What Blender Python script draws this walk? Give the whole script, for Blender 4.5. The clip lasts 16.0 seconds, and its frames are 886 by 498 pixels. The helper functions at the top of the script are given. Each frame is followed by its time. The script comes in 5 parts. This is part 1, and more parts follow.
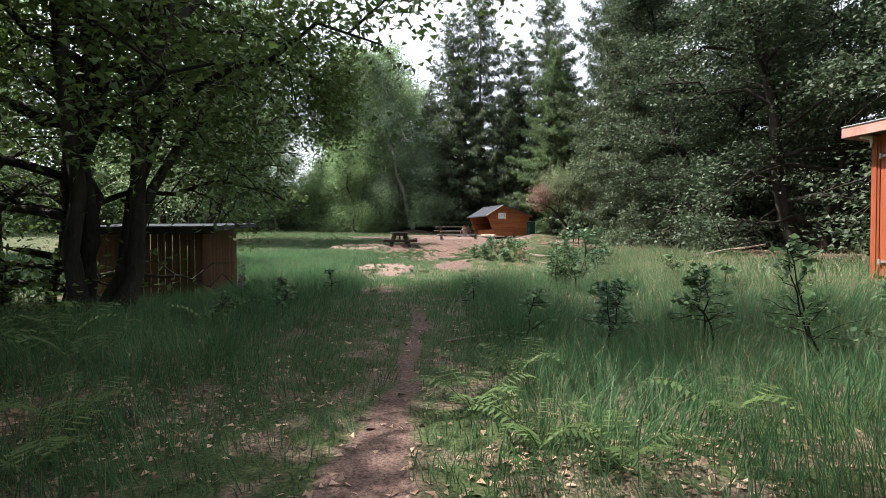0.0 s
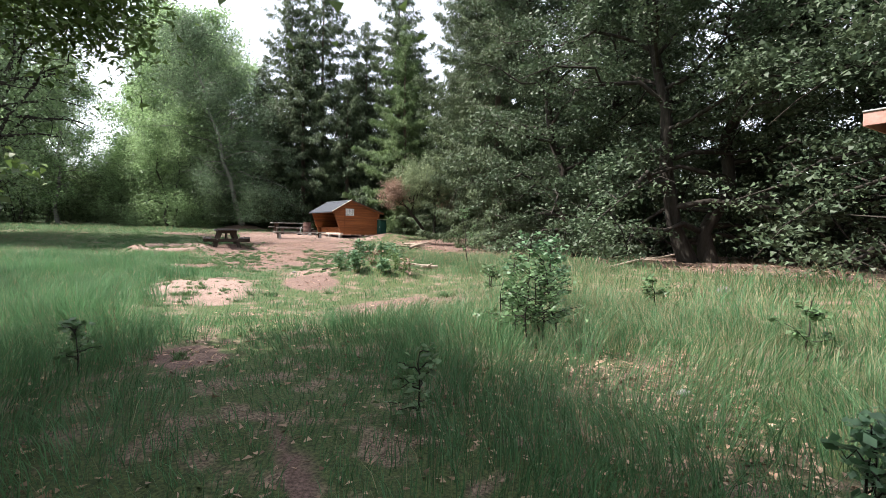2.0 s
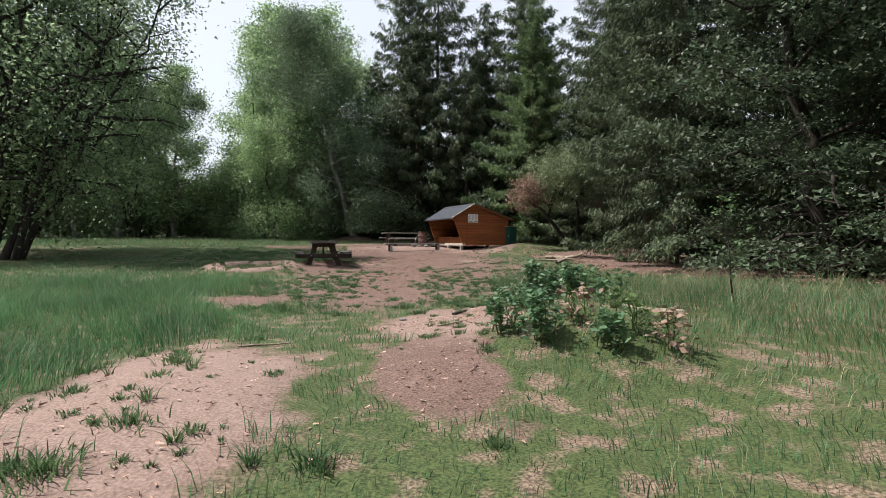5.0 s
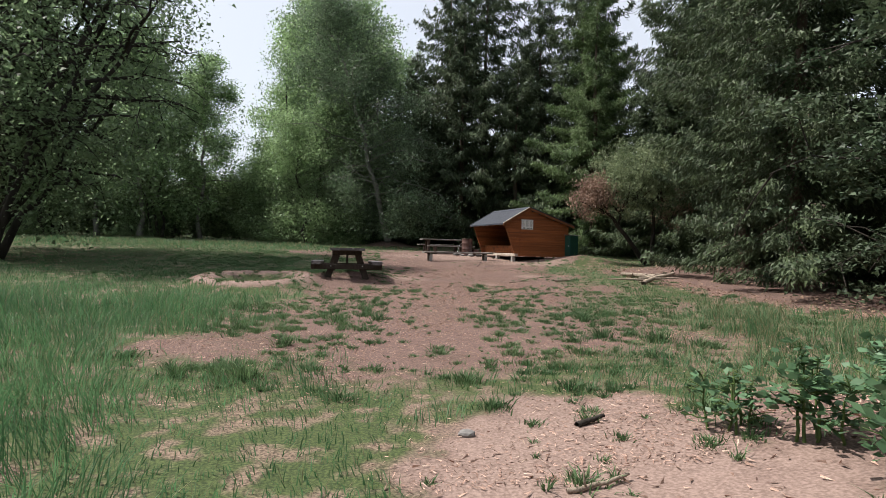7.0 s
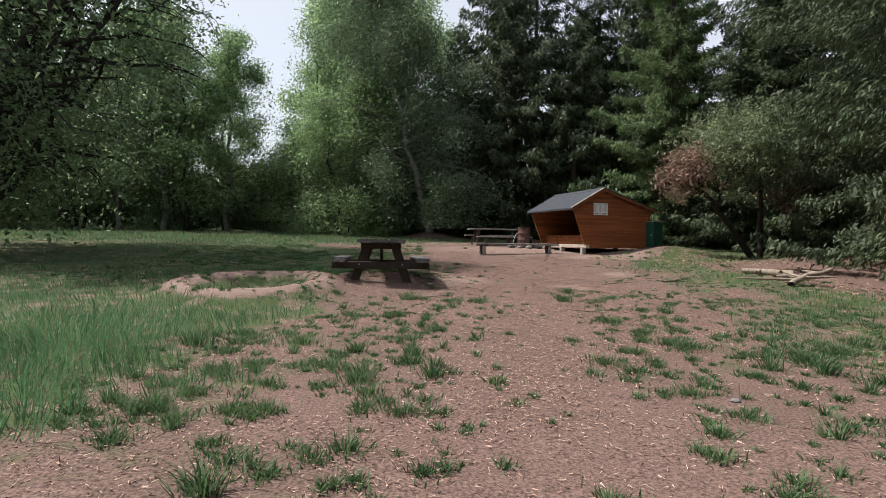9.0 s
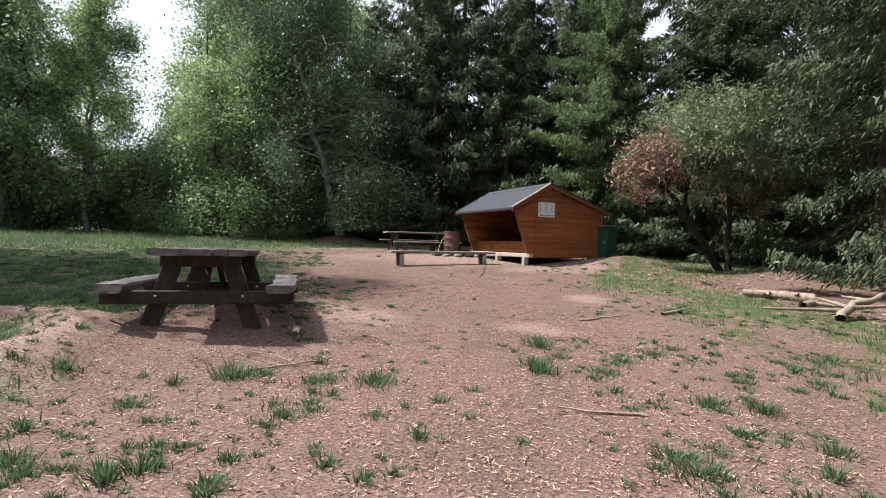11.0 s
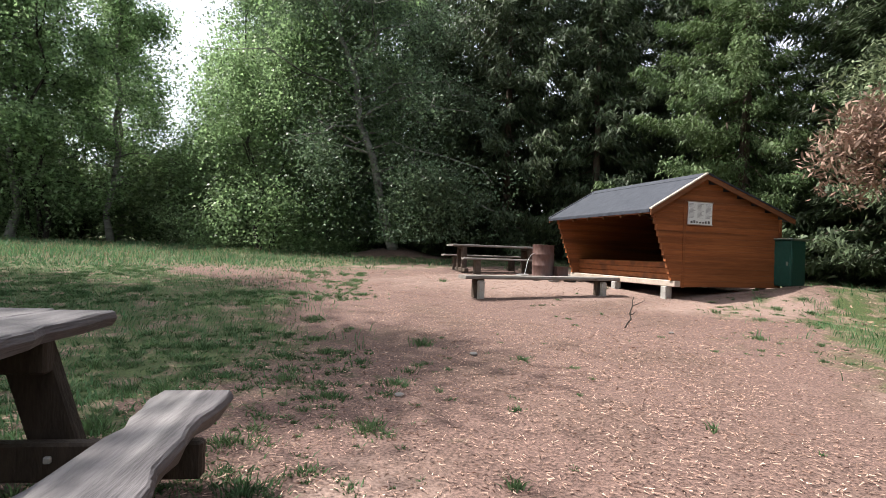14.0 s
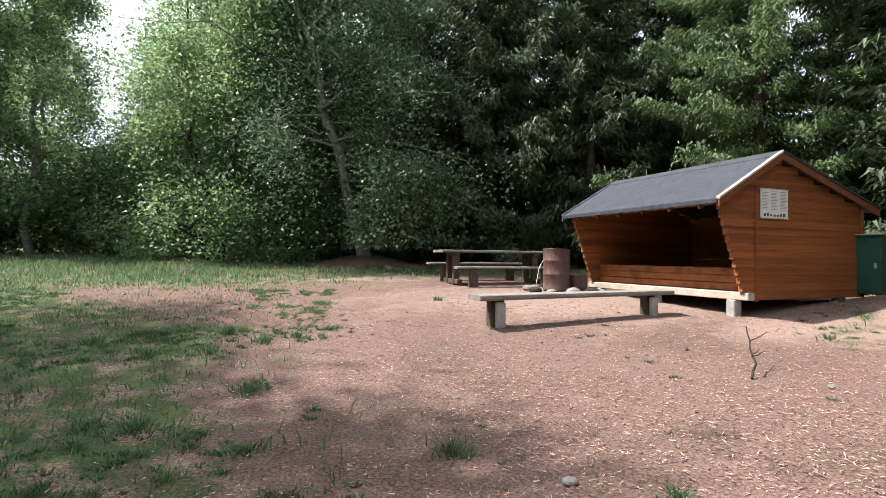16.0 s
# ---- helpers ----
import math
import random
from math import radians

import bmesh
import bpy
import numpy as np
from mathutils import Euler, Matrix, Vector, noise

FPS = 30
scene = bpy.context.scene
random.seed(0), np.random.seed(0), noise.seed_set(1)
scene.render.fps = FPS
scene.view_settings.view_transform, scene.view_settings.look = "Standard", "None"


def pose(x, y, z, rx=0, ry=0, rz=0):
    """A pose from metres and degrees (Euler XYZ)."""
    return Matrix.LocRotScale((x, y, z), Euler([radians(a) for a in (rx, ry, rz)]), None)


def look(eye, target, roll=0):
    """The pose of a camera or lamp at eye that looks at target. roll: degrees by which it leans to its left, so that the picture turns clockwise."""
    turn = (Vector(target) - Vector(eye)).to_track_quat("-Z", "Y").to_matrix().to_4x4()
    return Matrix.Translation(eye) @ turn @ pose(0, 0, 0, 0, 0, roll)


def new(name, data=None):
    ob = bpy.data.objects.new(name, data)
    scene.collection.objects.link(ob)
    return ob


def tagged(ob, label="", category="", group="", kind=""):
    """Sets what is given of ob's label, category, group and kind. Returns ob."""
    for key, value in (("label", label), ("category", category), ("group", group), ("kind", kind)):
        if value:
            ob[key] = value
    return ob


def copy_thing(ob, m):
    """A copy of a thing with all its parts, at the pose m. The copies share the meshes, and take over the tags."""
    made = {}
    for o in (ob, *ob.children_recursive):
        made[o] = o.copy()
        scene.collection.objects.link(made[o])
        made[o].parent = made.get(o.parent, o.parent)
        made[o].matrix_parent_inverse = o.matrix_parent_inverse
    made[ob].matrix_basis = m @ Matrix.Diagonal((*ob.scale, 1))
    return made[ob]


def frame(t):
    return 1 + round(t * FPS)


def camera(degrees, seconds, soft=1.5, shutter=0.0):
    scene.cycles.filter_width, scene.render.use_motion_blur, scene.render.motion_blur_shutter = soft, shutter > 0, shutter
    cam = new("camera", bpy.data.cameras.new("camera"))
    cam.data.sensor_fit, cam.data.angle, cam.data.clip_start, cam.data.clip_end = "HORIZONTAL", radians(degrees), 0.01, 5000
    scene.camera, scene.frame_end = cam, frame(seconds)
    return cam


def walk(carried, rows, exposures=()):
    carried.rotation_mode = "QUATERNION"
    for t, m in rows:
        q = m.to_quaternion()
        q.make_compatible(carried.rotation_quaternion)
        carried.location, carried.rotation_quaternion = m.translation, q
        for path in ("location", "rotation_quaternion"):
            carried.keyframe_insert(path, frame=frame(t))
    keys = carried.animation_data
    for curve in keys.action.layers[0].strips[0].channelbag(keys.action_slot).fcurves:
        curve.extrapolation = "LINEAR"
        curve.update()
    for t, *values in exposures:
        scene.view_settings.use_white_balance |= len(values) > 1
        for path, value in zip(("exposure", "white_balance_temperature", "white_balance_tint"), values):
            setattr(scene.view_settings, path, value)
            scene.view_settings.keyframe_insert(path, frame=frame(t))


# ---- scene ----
cam = camera(79.5, 16.0, soft=0.6, shutter=0.0)
PATH = [
    (0.0, (0.139, 0.140, 1.167), (0.401, 2.122, 1.119), -0.2),
    (0.5, (-0.003, 1.335, 1.241), (0.512, 3.267, 1.189), 0.8),
    (1.0, (0.113, 2.559, 1.227), (0.859, 4.414, 1.172), 1.1),
    (1.5, (0.148, 3.461, 1.303), (0.979, 5.279, 1.246), 1.1),
    (2.0, (0.242, 4.246, 1.329), (1.096, 6.054, 1.272), 0.9),
    (2.5, (0.415, 5.319, 1.307), (1.274, 7.124, 1.245), 0.2),
    (3.0, (0.521, 6.159, 1.404), (1.372, 7.968, 1.341), -0.1),
    (3.5, (0.738, 7.491, 1.376), (1.578, 9.305, 1.313), -0.2),
    (4.0, (0.987, 8.647, 1.373), (1.475, 10.586, 1.319), -0.6),
    (6.5, (1.815, 13.499, 1.396), (2.241, 15.453, 1.391), 0.6),
    (7.0, (1.844, 14.549, 1.466), (2.164, 16.523, 1.462), 1.5),
    (7.5, (1.724, 15.374, 1.487), (1.862, 17.370, 1.475), 2.1),
    (8.0, (1.696, 16.267, 1.458), (1.722, 18.267, 1.441), 1.8),
    (8.5, (1.767, 17.294, 1.415), (1.833, 19.293, 1.392), 1.2),
    (9.0, (1.873, 18.473, 1.421), (2.051, 20.465, 1.384), 0.9),
    (9.5, (2.075, 19.603, 1.428), (2.340, 21.585, 1.385), 1.2),
    (10.0, (2.266, 20.727, 1.499), (2.601, 22.699, 1.459), 1.5),
    (12.5, (3.153, 25.326, 1.529), (3.726, 27.242, 1.535), 1.5),
    (13.0, (3.144, 26.216, 1.612), (3.696, 28.138, 1.617), 2.5),
    (13.5, (3.045, 27.101, 1.661), (3.491, 29.051, 1.668), 3.6),
    (14.0, (3.074, 27.828, 1.672), (3.337, 29.811, 1.687), 2.0),
    (14.5, (3.075, 28.473, 1.664), (3.314, 30.459, 1.684), 2.0),
    (15.0, (2.914, 29.117, 1.699), (3.210, 31.095, 1.719), 1.7),
    (15.5, (2.914, 29.833, 1.768), (3.236, 31.807, 1.791), 1.3),
    (16.0, (2.988, 30.581, 1.763), (3.375, 32.543, 1.794), 0.6),
]
EXPOSURES = [(0.0, 1.12), (0.5, 1.25), (1.0, 1.38), (2.0, 1.36), (3.0, 1.22), (3.5, 0.98), (4.0, 0.72), (6.5, 0.46), (8.0, 0.36), (9.0, 0.35), (10.0, 0.5), (12.5, 1.08), (14.0, 1.03), (16.0, 1.16)]
walk(cam, [(t, look(eye, target, roll)) for t, eye, target, roll in PATH], EXPOSURES)

# ---- sky and sun ----
SUN_AZ, SUN_EL = radians(160), radians(56)
to_sun = Vector((math.cos(SUN_AZ) * math.cos(SUN_EL), math.sin(SUN_AZ) * math.cos(SUN_EL), math.sin(SUN_EL)))
world = bpy.data.worlds.new("sky")
scene.world = world
world.use_nodes = True
wn = world.node_tree.nodes
sky = wn.new("ShaderNodeTexSky")
sky.sky_type, sky.sun_disc = "NISHITA", False
sky.sun_elevation, sky.sun_rotation = SUN_EL, math.pi / 2 - SUN_AZ
sky.air_density, sky.dust_density = 1.0, 3.0
haze = wn.new("ShaderNodeMixRGB")
haze.inputs[0].default_value = 0.6
haze.inputs[2].default_value = (7.2, 7.4, 7.8, 1)
world.node_tree.links.new(sky.outputs[0], haze.inputs[1])
wn["Background"].inputs[1].default_value = 0.115
world.node_tree.links.new(haze.outputs[0], wn["Background"].inputs[0])
sun = new("sun", bpy.data.lights.new("sun", "SUN"))
sun.data.energy, sun.data.angle, sun.data.color = 5.0, radians(0.6), (1.0, 0.95, 0.88)
sun.matrix_world = look((0, 0, 30), Vector((0, 0, 30)) - to_sun)


# ---- materials ----
def mat(name, a, b, scale=8.0, rough=0.85, bump=0.3, stretch=(1, 1, 1), spot=None, metal=0.0, island=0.0, per_object=0.0, thin=0.0, fine=6.0, space="Object", lo=0.55, hi=1.05):
    """A surface of two colours mixed by coarse and fine noise, with relief; island: variation from leaf to leaf."""
    m = bpy.data.materials.new(name)
    m.use_nodes = True
    t, nd = m.node_tree, m.node_tree.nodes
    bs = nd["Principled BSDF"]
    tc = nd.new("ShaderNodeTexCoord")
    mp = nd.new("ShaderNodeMapping")
    mp.inputs["Scale"].default_value = stretch
    t.links.new(tc.outputs[space], mp.inputs[0])
    n1 = nd.new("ShaderNodeTexNoise")
    n1.inputs["Scale"].default_value, n1.inputs["Detail"].default_value = scale, 4
    n2 = nd.new("ShaderNodeTexNoise")
    n2.inputs["Scale"].default_value, n2.inputs["Detail"].default_value = scale * fine, 3
    for n in (n1, n2):
        t.links.new(mp.outputs[0], n.inputs["Vector"])
    add = nd.new("ShaderNodeMath")
    add.operation = "MULTIPLY_ADD"
    t.links.new(n2.outputs[0], add.inputs[0])
    add.inputs[1].default_value = 0.6
    t.links.new(n1.outputs[0], add.inputs[2])
    ramp = nd.new("ShaderNodeMapRange")
    ramp.inputs[1].default_value, ramp.inputs[2].default_value = lo, hi
    t.links.new(add.outputs[0], ramp.inputs[0])
    mix = nd.new("ShaderNodeMixRGB")
    mix.inputs[1].default_value, mix.inputs[2].default_value = (*a, 1), (*b, 1)
    t.links.new(ramp.outputs[0], mix.inputs[0])
    col = mix.outputs[0]
    if spot:
        n3 = nd.new("ShaderNodeTexNoise")
        n3.inputs["Scale"].default_value, n3.inputs["Detail"].default_value = scale * 0.35, 5
        t.links.new(mp.outputs[0], n3.inputs["Vector"])
        r3 = nd.new("ShaderNodeMapRange")
        r3.inputs[1].default_value, r3.inputs[2].default_value = 0.54, 0.66
        t.links.new(n3.outputs[0], r3.inputs[0])
        m3 = nd.new("ShaderNodeMixRGB")
        m3.inputs[2].default_value = (*spot, 1)
        t.links.new(r3.outputs[0], m3.inputs[0])
        t.links.new(col, m3.inputs[1])
        col = m3.outputs[0]
    for amount, node, out in ((island, "ShaderNodeNewGeometry", "Random Per Island"), (per_object, "ShaderNodeObjectInfo", "Random")):
        if amount:
            g = nd.new(node)
            mr = nd.new("ShaderNodeMapRange")
            mr.inputs[3].default_value, mr.inputs[4].default_value = 1 - amount, 1 + amount
            t.links.new(g.outputs[out], mr.inputs[0])
            hs = nd.new("ShaderNodeHueSaturation")
            t.links.new(mr.outputs[0], hs.inputs["Value"])
            t.links.new(col, hs.inputs["Color"])
            col = hs.outputs[0]
    t.links.new(col, bs.inputs["Base Color"])
    bs.inputs["Roughness"].default_value, bs.inputs["Metallic"].default_value = rough, metal
    bs.inputs["Specular IOR Level"].default_value = 0.35
    if bump:
        bp = nd.new("ShaderNodeBump")
        bp.inputs["Strength"].default_value, bp.inputs["Distance"].default_value = bump, 0.02
        t.links.new(add.outputs[0], bp.inputs["Height"])
        t.links.new(bp.outputs[0], bs.inputs["Normal"])
    if thin:
        tr = nd.new("ShaderNodeBsdfTranslucent")
        t.links.new(col, tr.inputs[0])
        ms = nd.new("ShaderNodeMixShader")
        ms.inputs[0].default_value = thin
        t.links.new(bs.outputs[0], ms.inputs[1])
        t.links.new(tr.outputs[0], ms.inputs[2])
        t.links.new(ms.outputs[0], nd["Material Output"].inputs[0])
    return m


BIRCH_LEAF = mat("birch_leaf", (0.155, 0.245, 0.112), (0.28, 0.39, 0.195), 0.6, 0.4, 0, island=0.55, thin=0.58)
BIRCH_GREY = mat("grey_birch_leaf", (0.075, 0.122, 0.066), (0.15, 0.212, 0.125), 0.6, 0.45, 0, island=0.6, thin=0.36)
ALDER_LEAF = mat("alder_leaf", (0.14, 0.21, 0.11), (0.25, 0.33, 0.19), 0.6, 0.45, 0, island=0.5, thin=0.65)
UNDER_LEAF = mat("undergrowth_leaf", (0.11, 0.165, 0.075), (0.20, 0.265, 0.13), 0.8, 0.5, 0, island=0.5, thin=0.5)
BEECH_LEAF = mat("beech_leaf", (0.042, 0.072, 0.040), (0.092, 0.125, 0.072), 0.7, 0.55, 0, island=0.4, thin=0.25)
OAK_LEAF = mat("shrub_leaf", (0.07, 0.12, 0.035), (0.13, 0.19, 0.055), 0.8, 0.5, 0, island=0.4, thin=0.35)
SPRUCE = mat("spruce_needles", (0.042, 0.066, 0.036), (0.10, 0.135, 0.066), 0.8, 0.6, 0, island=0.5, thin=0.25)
# brighter copy of SPRUCE: one tree's sunlit look put into its needle colour
SPRUCE_BRIGHT = mat("bright_spruce_needles", (0.07, 0.12, 0.045), (0.13, 0.19, 0.07), 0.8, 0.6, 0, island=0.4, thin=0.2)
JUNIPER = mat("juniper_needles", (0.14, 0.185, 0.10), (0.25, 0.30, 0.17), 1.5, 0.65, 0, island=0.35, thin=0.25)
DEAD = mat("dead_needles", (0.20, 0.13, 0.10), (0.34, 0.235, 0.185), 2.0, 0.8, 0, island=0.35, thin=0.15)
PLANT_LEAF = mat("broad_leaf", (0.07, 0.145, 0.075), (0.135, 0.235, 0.12), 3.0, 0.4, 0, island=0.25, thin=0.3)
SAPLING_LEAF = mat("sapling_leaf", (0.085, 0.155, 0.07), (0.155, 0.245, 0.115), 3.0, 0.45, 0, island=0.3, thin=0.35)
FERN_LEAF = mat("fern_leaf", (0.07, 0.13, 0.04), (0.14, 0.20, 0.06), 3.0, 0.55, 0, island=0.25, thin=0.3)
BARK = mat("dark_bark", (0.014, 0.011, 0.009), (0.046, 0.039, 0.032), 5, 0.95, 0.9, (1, 1, 0.25))
BIRCH_BARK = mat("birch_bark", (0.10, 0.095, 0.086), (0.28, 0.268, 0.245), 3, 0.8, 0.5, (0.6, 0.6, 2.2), spot=(0.045, 0.04, 0.035))
SPRUCE_BARK = mat("spruce_bark", (0.05, 0.036, 0.028), (0.13, 0.095, 0.075), 5, 0.95, 0.9, (1, 1, 0.3))
GRASS = mat("meadow_grass", (0.056, 0.142, 0.058), (0.122, 0.235, 0.112), 0.5, 0.55, 0, island=0.3, thin=0.45)
TUFT_GRASS = mat("tuft_grass", (0.055, 0.115, 0.048), (0.125, 0.195, 0.088), 0.7, 0.6, 0, island=0.4, thin=0.4)
GRASS_DRY_SUNLIT = mat("dry_grass", (0.205, 0.19, 0.105), (0.32, 0.285, 0.18), 0.8, 0.7, 0, island=0.3, thin=0.3)
CHIP = mat("wood_chip", (0.15, 0.082, 0.062), (0.50, 0.34, 0.27), 30.0, 0.9, 0, island=0.6)
PALE_CHIP = mat("pale_wood_chip", (0.36, 0.26, 0.20), (0.55, 0.42, 0.34), 30.0, 0.85, 0, island=0.3)
LITTER = mat("leaf_litter", (0.20, 0.12, 0.08), (0.42, 0.30, 0.22), 2.0, 0.8, 0, island=0.45)
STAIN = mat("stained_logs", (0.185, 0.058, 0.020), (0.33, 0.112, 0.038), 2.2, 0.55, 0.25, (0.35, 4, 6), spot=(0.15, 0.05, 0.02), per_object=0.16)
# darker copy of the log colours, for floor boards and rafters inside the shelter
INNER_BOARDS = mat("inner_boards", (0.10, 0.045, 0.02), (0.18, 0.08, 0.03), 2.2, 0.7, 0.3, (0.35, 4, 6), per_object=0.15)
FELT = mat("roofing_felt", (0.022, 0.026, 0.038), (0.046, 0.052, 0.068), 6, 0.7, 0.25, fine=25)
TRIM = mat("pale_roof_edge", (0.33, 0.27, 0.22), (0.52, 0.45, 0.39), 5, 0.7, 0.2)
FASCIA = mat("stained_fascia", (0.12, 0.045, 0.02), (0.22, 0.085, 0.035), 5, 0.7, 0.3, (1, 4, 4))
CONCRETE = mat("concrete", (0.26, 0.25, 0.235), (0.43, 0.415, 0.39), 7, 0.95, 0.4)
GREY_WOOD = mat("weathered_wood", (0.14, 0.125, 0.112), (0.29, 0.265, 0.24), 3, 0.85, 0.6, (6, 0.7, 6), per_object=0.12)
GREY_WOOD_X = mat("weathered_plank", (0.14, 0.125, 0.115), (0.29, 0.27, 0.25), 3, 0.85, 0.6, (0.7, 6, 6), per_object=0.12)
TABLE_TOP = mat("tarred_plank_top", (0.065, 0.058, 0.062), (0.145, 0.133, 0.14), 2.5, 0.55, 0.5, (7, 0.7, 7), spot=(0.23, 0.215, 0.215))
TABLE_LEG = mat("tarred_timber", (0.022, 0.015, 0.011), (0.055, 0.04, 0.03), 4, 0.75, 0.5, (4, 4, 1))
EDGE_BARK = mat("plank_edge", (0.045, 0.033, 0.026), (0.12, 0.09, 0.07), 6, 0.9, 0.8)
RUST = mat("rusty_steel", (0.095, 0.05, 0.042), (0.19, 0.12, 0.11), 3, 0.65, 0.3, (1, 1, 0.4), spot=(0.13, 0.12, 0.125), metal=0.35)
STEEL = mat("galvanised_steel", (0.40, 0.41, 0.42), (0.60, 0.61, 0.62), 8, 0.45, 0.1, metal=0.8)
GREEN_PAINT = mat("green_paint", (0.012, 0.055, 0.042), (0.022, 0.085, 0.065), 3, 0.4, 0.1, spot=(0.03, 0.07, 0.055))
BLACK_METAL = mat("dark_metal", (0.012, 0.014, 0.014), (0.03, 0.033, 0.033), 5, 0.5, 0.1)
PAPER = mat("notice_paper", (0.68, 0.69, 0.69), (0.78, 0.79, 0.79), 4, 0.6, 0)
INK = mat("notice_print", (0.22, 0.22, 0.24), (0.36, 0.36, 0.38), 20, 0.7, 0)
INK_DARK = mat("notice_picture", (0.05, 0.05, 0.055), (0.16, 0.15, 0.15), 20, 0.7, 0)
ORANGE = mat("orange_boards", (0.25, 0.055, 0.023), (0.39, 0.10, 0.042), 2.0, 0.6, 0.25, (5, 5, 0.4), per_object=0.14)
PINK_FASCIA = mat("faded_fascia", (0.36, 0.18, 0.15), (0.50, 0.29, 0.25), 4, 0.7, 0.2)
SHED_WOOD = mat("dark_brown_boards", (0.055, 0.025, 0.014), (0.13, 0.062, 0.032), 3, 0.75, 0.4, (5, 5, 0.4), per_object=0.2)
DEADWOOD = mat("bleached_deadwood", (0.17, 0.13, 0.10), (0.36, 0.30, 0.24), 5, 0.9, 0.6, (3, 3, 0.6))
STONE = mat("grey_stone", (0.13, 0.122, 0.118), (0.26, 0.25, 0.24), 5, 0.9, 0.5)
CHAR = mat("charred_wood", (0.01, 0.009, 0.008), (0.04, 0.036, 0.033), 6, 0.9, 0.5)
FLOWER = mat("flower_spike", (0.10, 0.07, 0.10), (0.20, 0.16, 0.20), 9, 0.8, 0, island=0.3)


# ---- building helpers ----
def np_mesh(name, verts, faces):
    """A mesh from arrays: vertices (n, 3) and faces (m, 3 or 4)."""
    verts, faces = np.asarray(verts, np.float32), np.asarray(faces, np.int32)
    me = bpy.data.meshes.new(name)
    k = faces.shape[1]
    me.vertices.add(len(verts))
    me.vertices.foreach_set("co", verts.ravel())
    me.loops.add(faces.size)
    me.loops.foreach_set("vertex_index", faces.ravel())
    me.polygons.add(len(faces))
    me.polygons.foreach_set("loop_start", np.arange(0, faces.size, k, dtype=np.int32))
    me.update(calc_edges=True)
    return me


def part(name, shape, material, parent=None, label=""):
    """Link a bmesh or mesh as one object under a thing."""
    me = shape
    if isinstance(shape, bmesh.types.BMesh):
        me = bpy.data.meshes.new(name)
        shape.to_mesh(me)
        shape.free()
    if not me.materials:
        me.materials.append(material)
    ob = new(name, me)
    ob.parent = parent
    if label:
        ob["label"] = label
    return ob


def thing(name, m, label, category, group="", kind=""):
    """An empty at the base of a thing, to which its parts belong."""
    ob = new(name)
    ob.empty_display_size = 0.1
    ob.matrix_world = m
    return tagged(ob, label, category, group, kind)


def smooth(ob):
    ob.data.polygons.foreach_set("use_smooth", [True] * len(ob.data.polygons))
    return ob


def box(x0, x1, y0, y1, z0, z1, bevel=0.004):
    bm = bmesh.new()
    bmesh.ops.create_cube(bm, size=1)
    for v in bm.verts:
        v.co = ((x0 + x1) / 2 + v.co.x * (x1 - x0), (y0 + y1) / 2 + v.co.y * (y1 - y0), (z0 + z1) / 2 + v.co.z * (z1 - z0))
    if bevel:
        bmesh.ops.bevel(bm, geom=bm.edges[:], offset=bevel, segments=1, affect="EDGES")
    return bm


def prism(profile, y0, y1, bevel=0.0, axis="y"):
    """A profile in (x, z) drawn out along y, or in (y, z) along x."""
    bm = bmesh.new()
    put = (lambda p, d: (p[0], d, p[1])) if axis == "y" else (lambda p, d: (d, p[0], p[1]))
    a = [bm.verts.new(put(p, y0)) for p in profile]
    b = [bm.verts.new(put(p, y1)) for p in profile]
    n = len(profile)
    bm.faces.new(a)
    bm.faces.new(b[::-1])
    for i in range(n):
        bm.faces.new((a[i], b[i], b[(i + 1) % n], a[(i + 1) % n]))
    bmesh.ops.recalc_face_normals(bm, faces=bm.faces[:])
    if bevel:
        bmesh.ops.bevel(bm, geom=bm.edges[:], offset=bevel, segments=1, affect="EDGES")
    return bm


def beam(p, q, w, h, bevel=0.006):
    """A squared timber from p to q."""
    p, q = Vector(p), Vector(q)
    d = q - p
    bm = box(-w / 2, w / 2, -h / 2, h / 2, 0, d.length, bevel)
    bmesh.ops.transform(bm, matrix=Matrix.Translation(p) @ d.to_track_quat("Z", "Y").to_matrix().to_4x4(), verts=bm.verts[:])
    return bm


def tubes(lines, sides=6):
    """Tapered tubes along polylines: each a list of (point, radius)."""
    V, Fc = [], []
    k = 0
    ang = np.linspace(0, 2 * math.pi, sides, endpoint=False)
    for pts, rad in lines:
        pts = np.asarray(pts, float)
        d = np.gradient(pts, axis=0)
        d /= np.linalg.norm(d, axis=1, keepdims=True) + 1e-9
        ref = np.array([0.31, 0.95, 0.05])
        u = np.cross(d, ref)
        u /= np.linalg.norm(u, axis=1, keepdims=True) + 1e-9
        w = np.cross(d, u)
        n = len(pts)
        ring = pts[:, None] + np.asarray(rad)[:, None, None] * (np.cos(ang)[None, :, None] * u[:, None] + np.sin(ang)[None, :, None] * w[:, None])
        V.append(ring.reshape(-1, 3))
        i, j = np.meshgrid(np.arange(n - 1), np.arange(sides), indexing="ij")
        a, b = k + i * sides + j, k + i * sides + (j + 1) % sides
        Fc.append(np.stack([a, b, b + sides, a + sides], -1).reshape(-1, 4))
        k += n * sides
    return np.vstack(V), np.vstack(Fc)


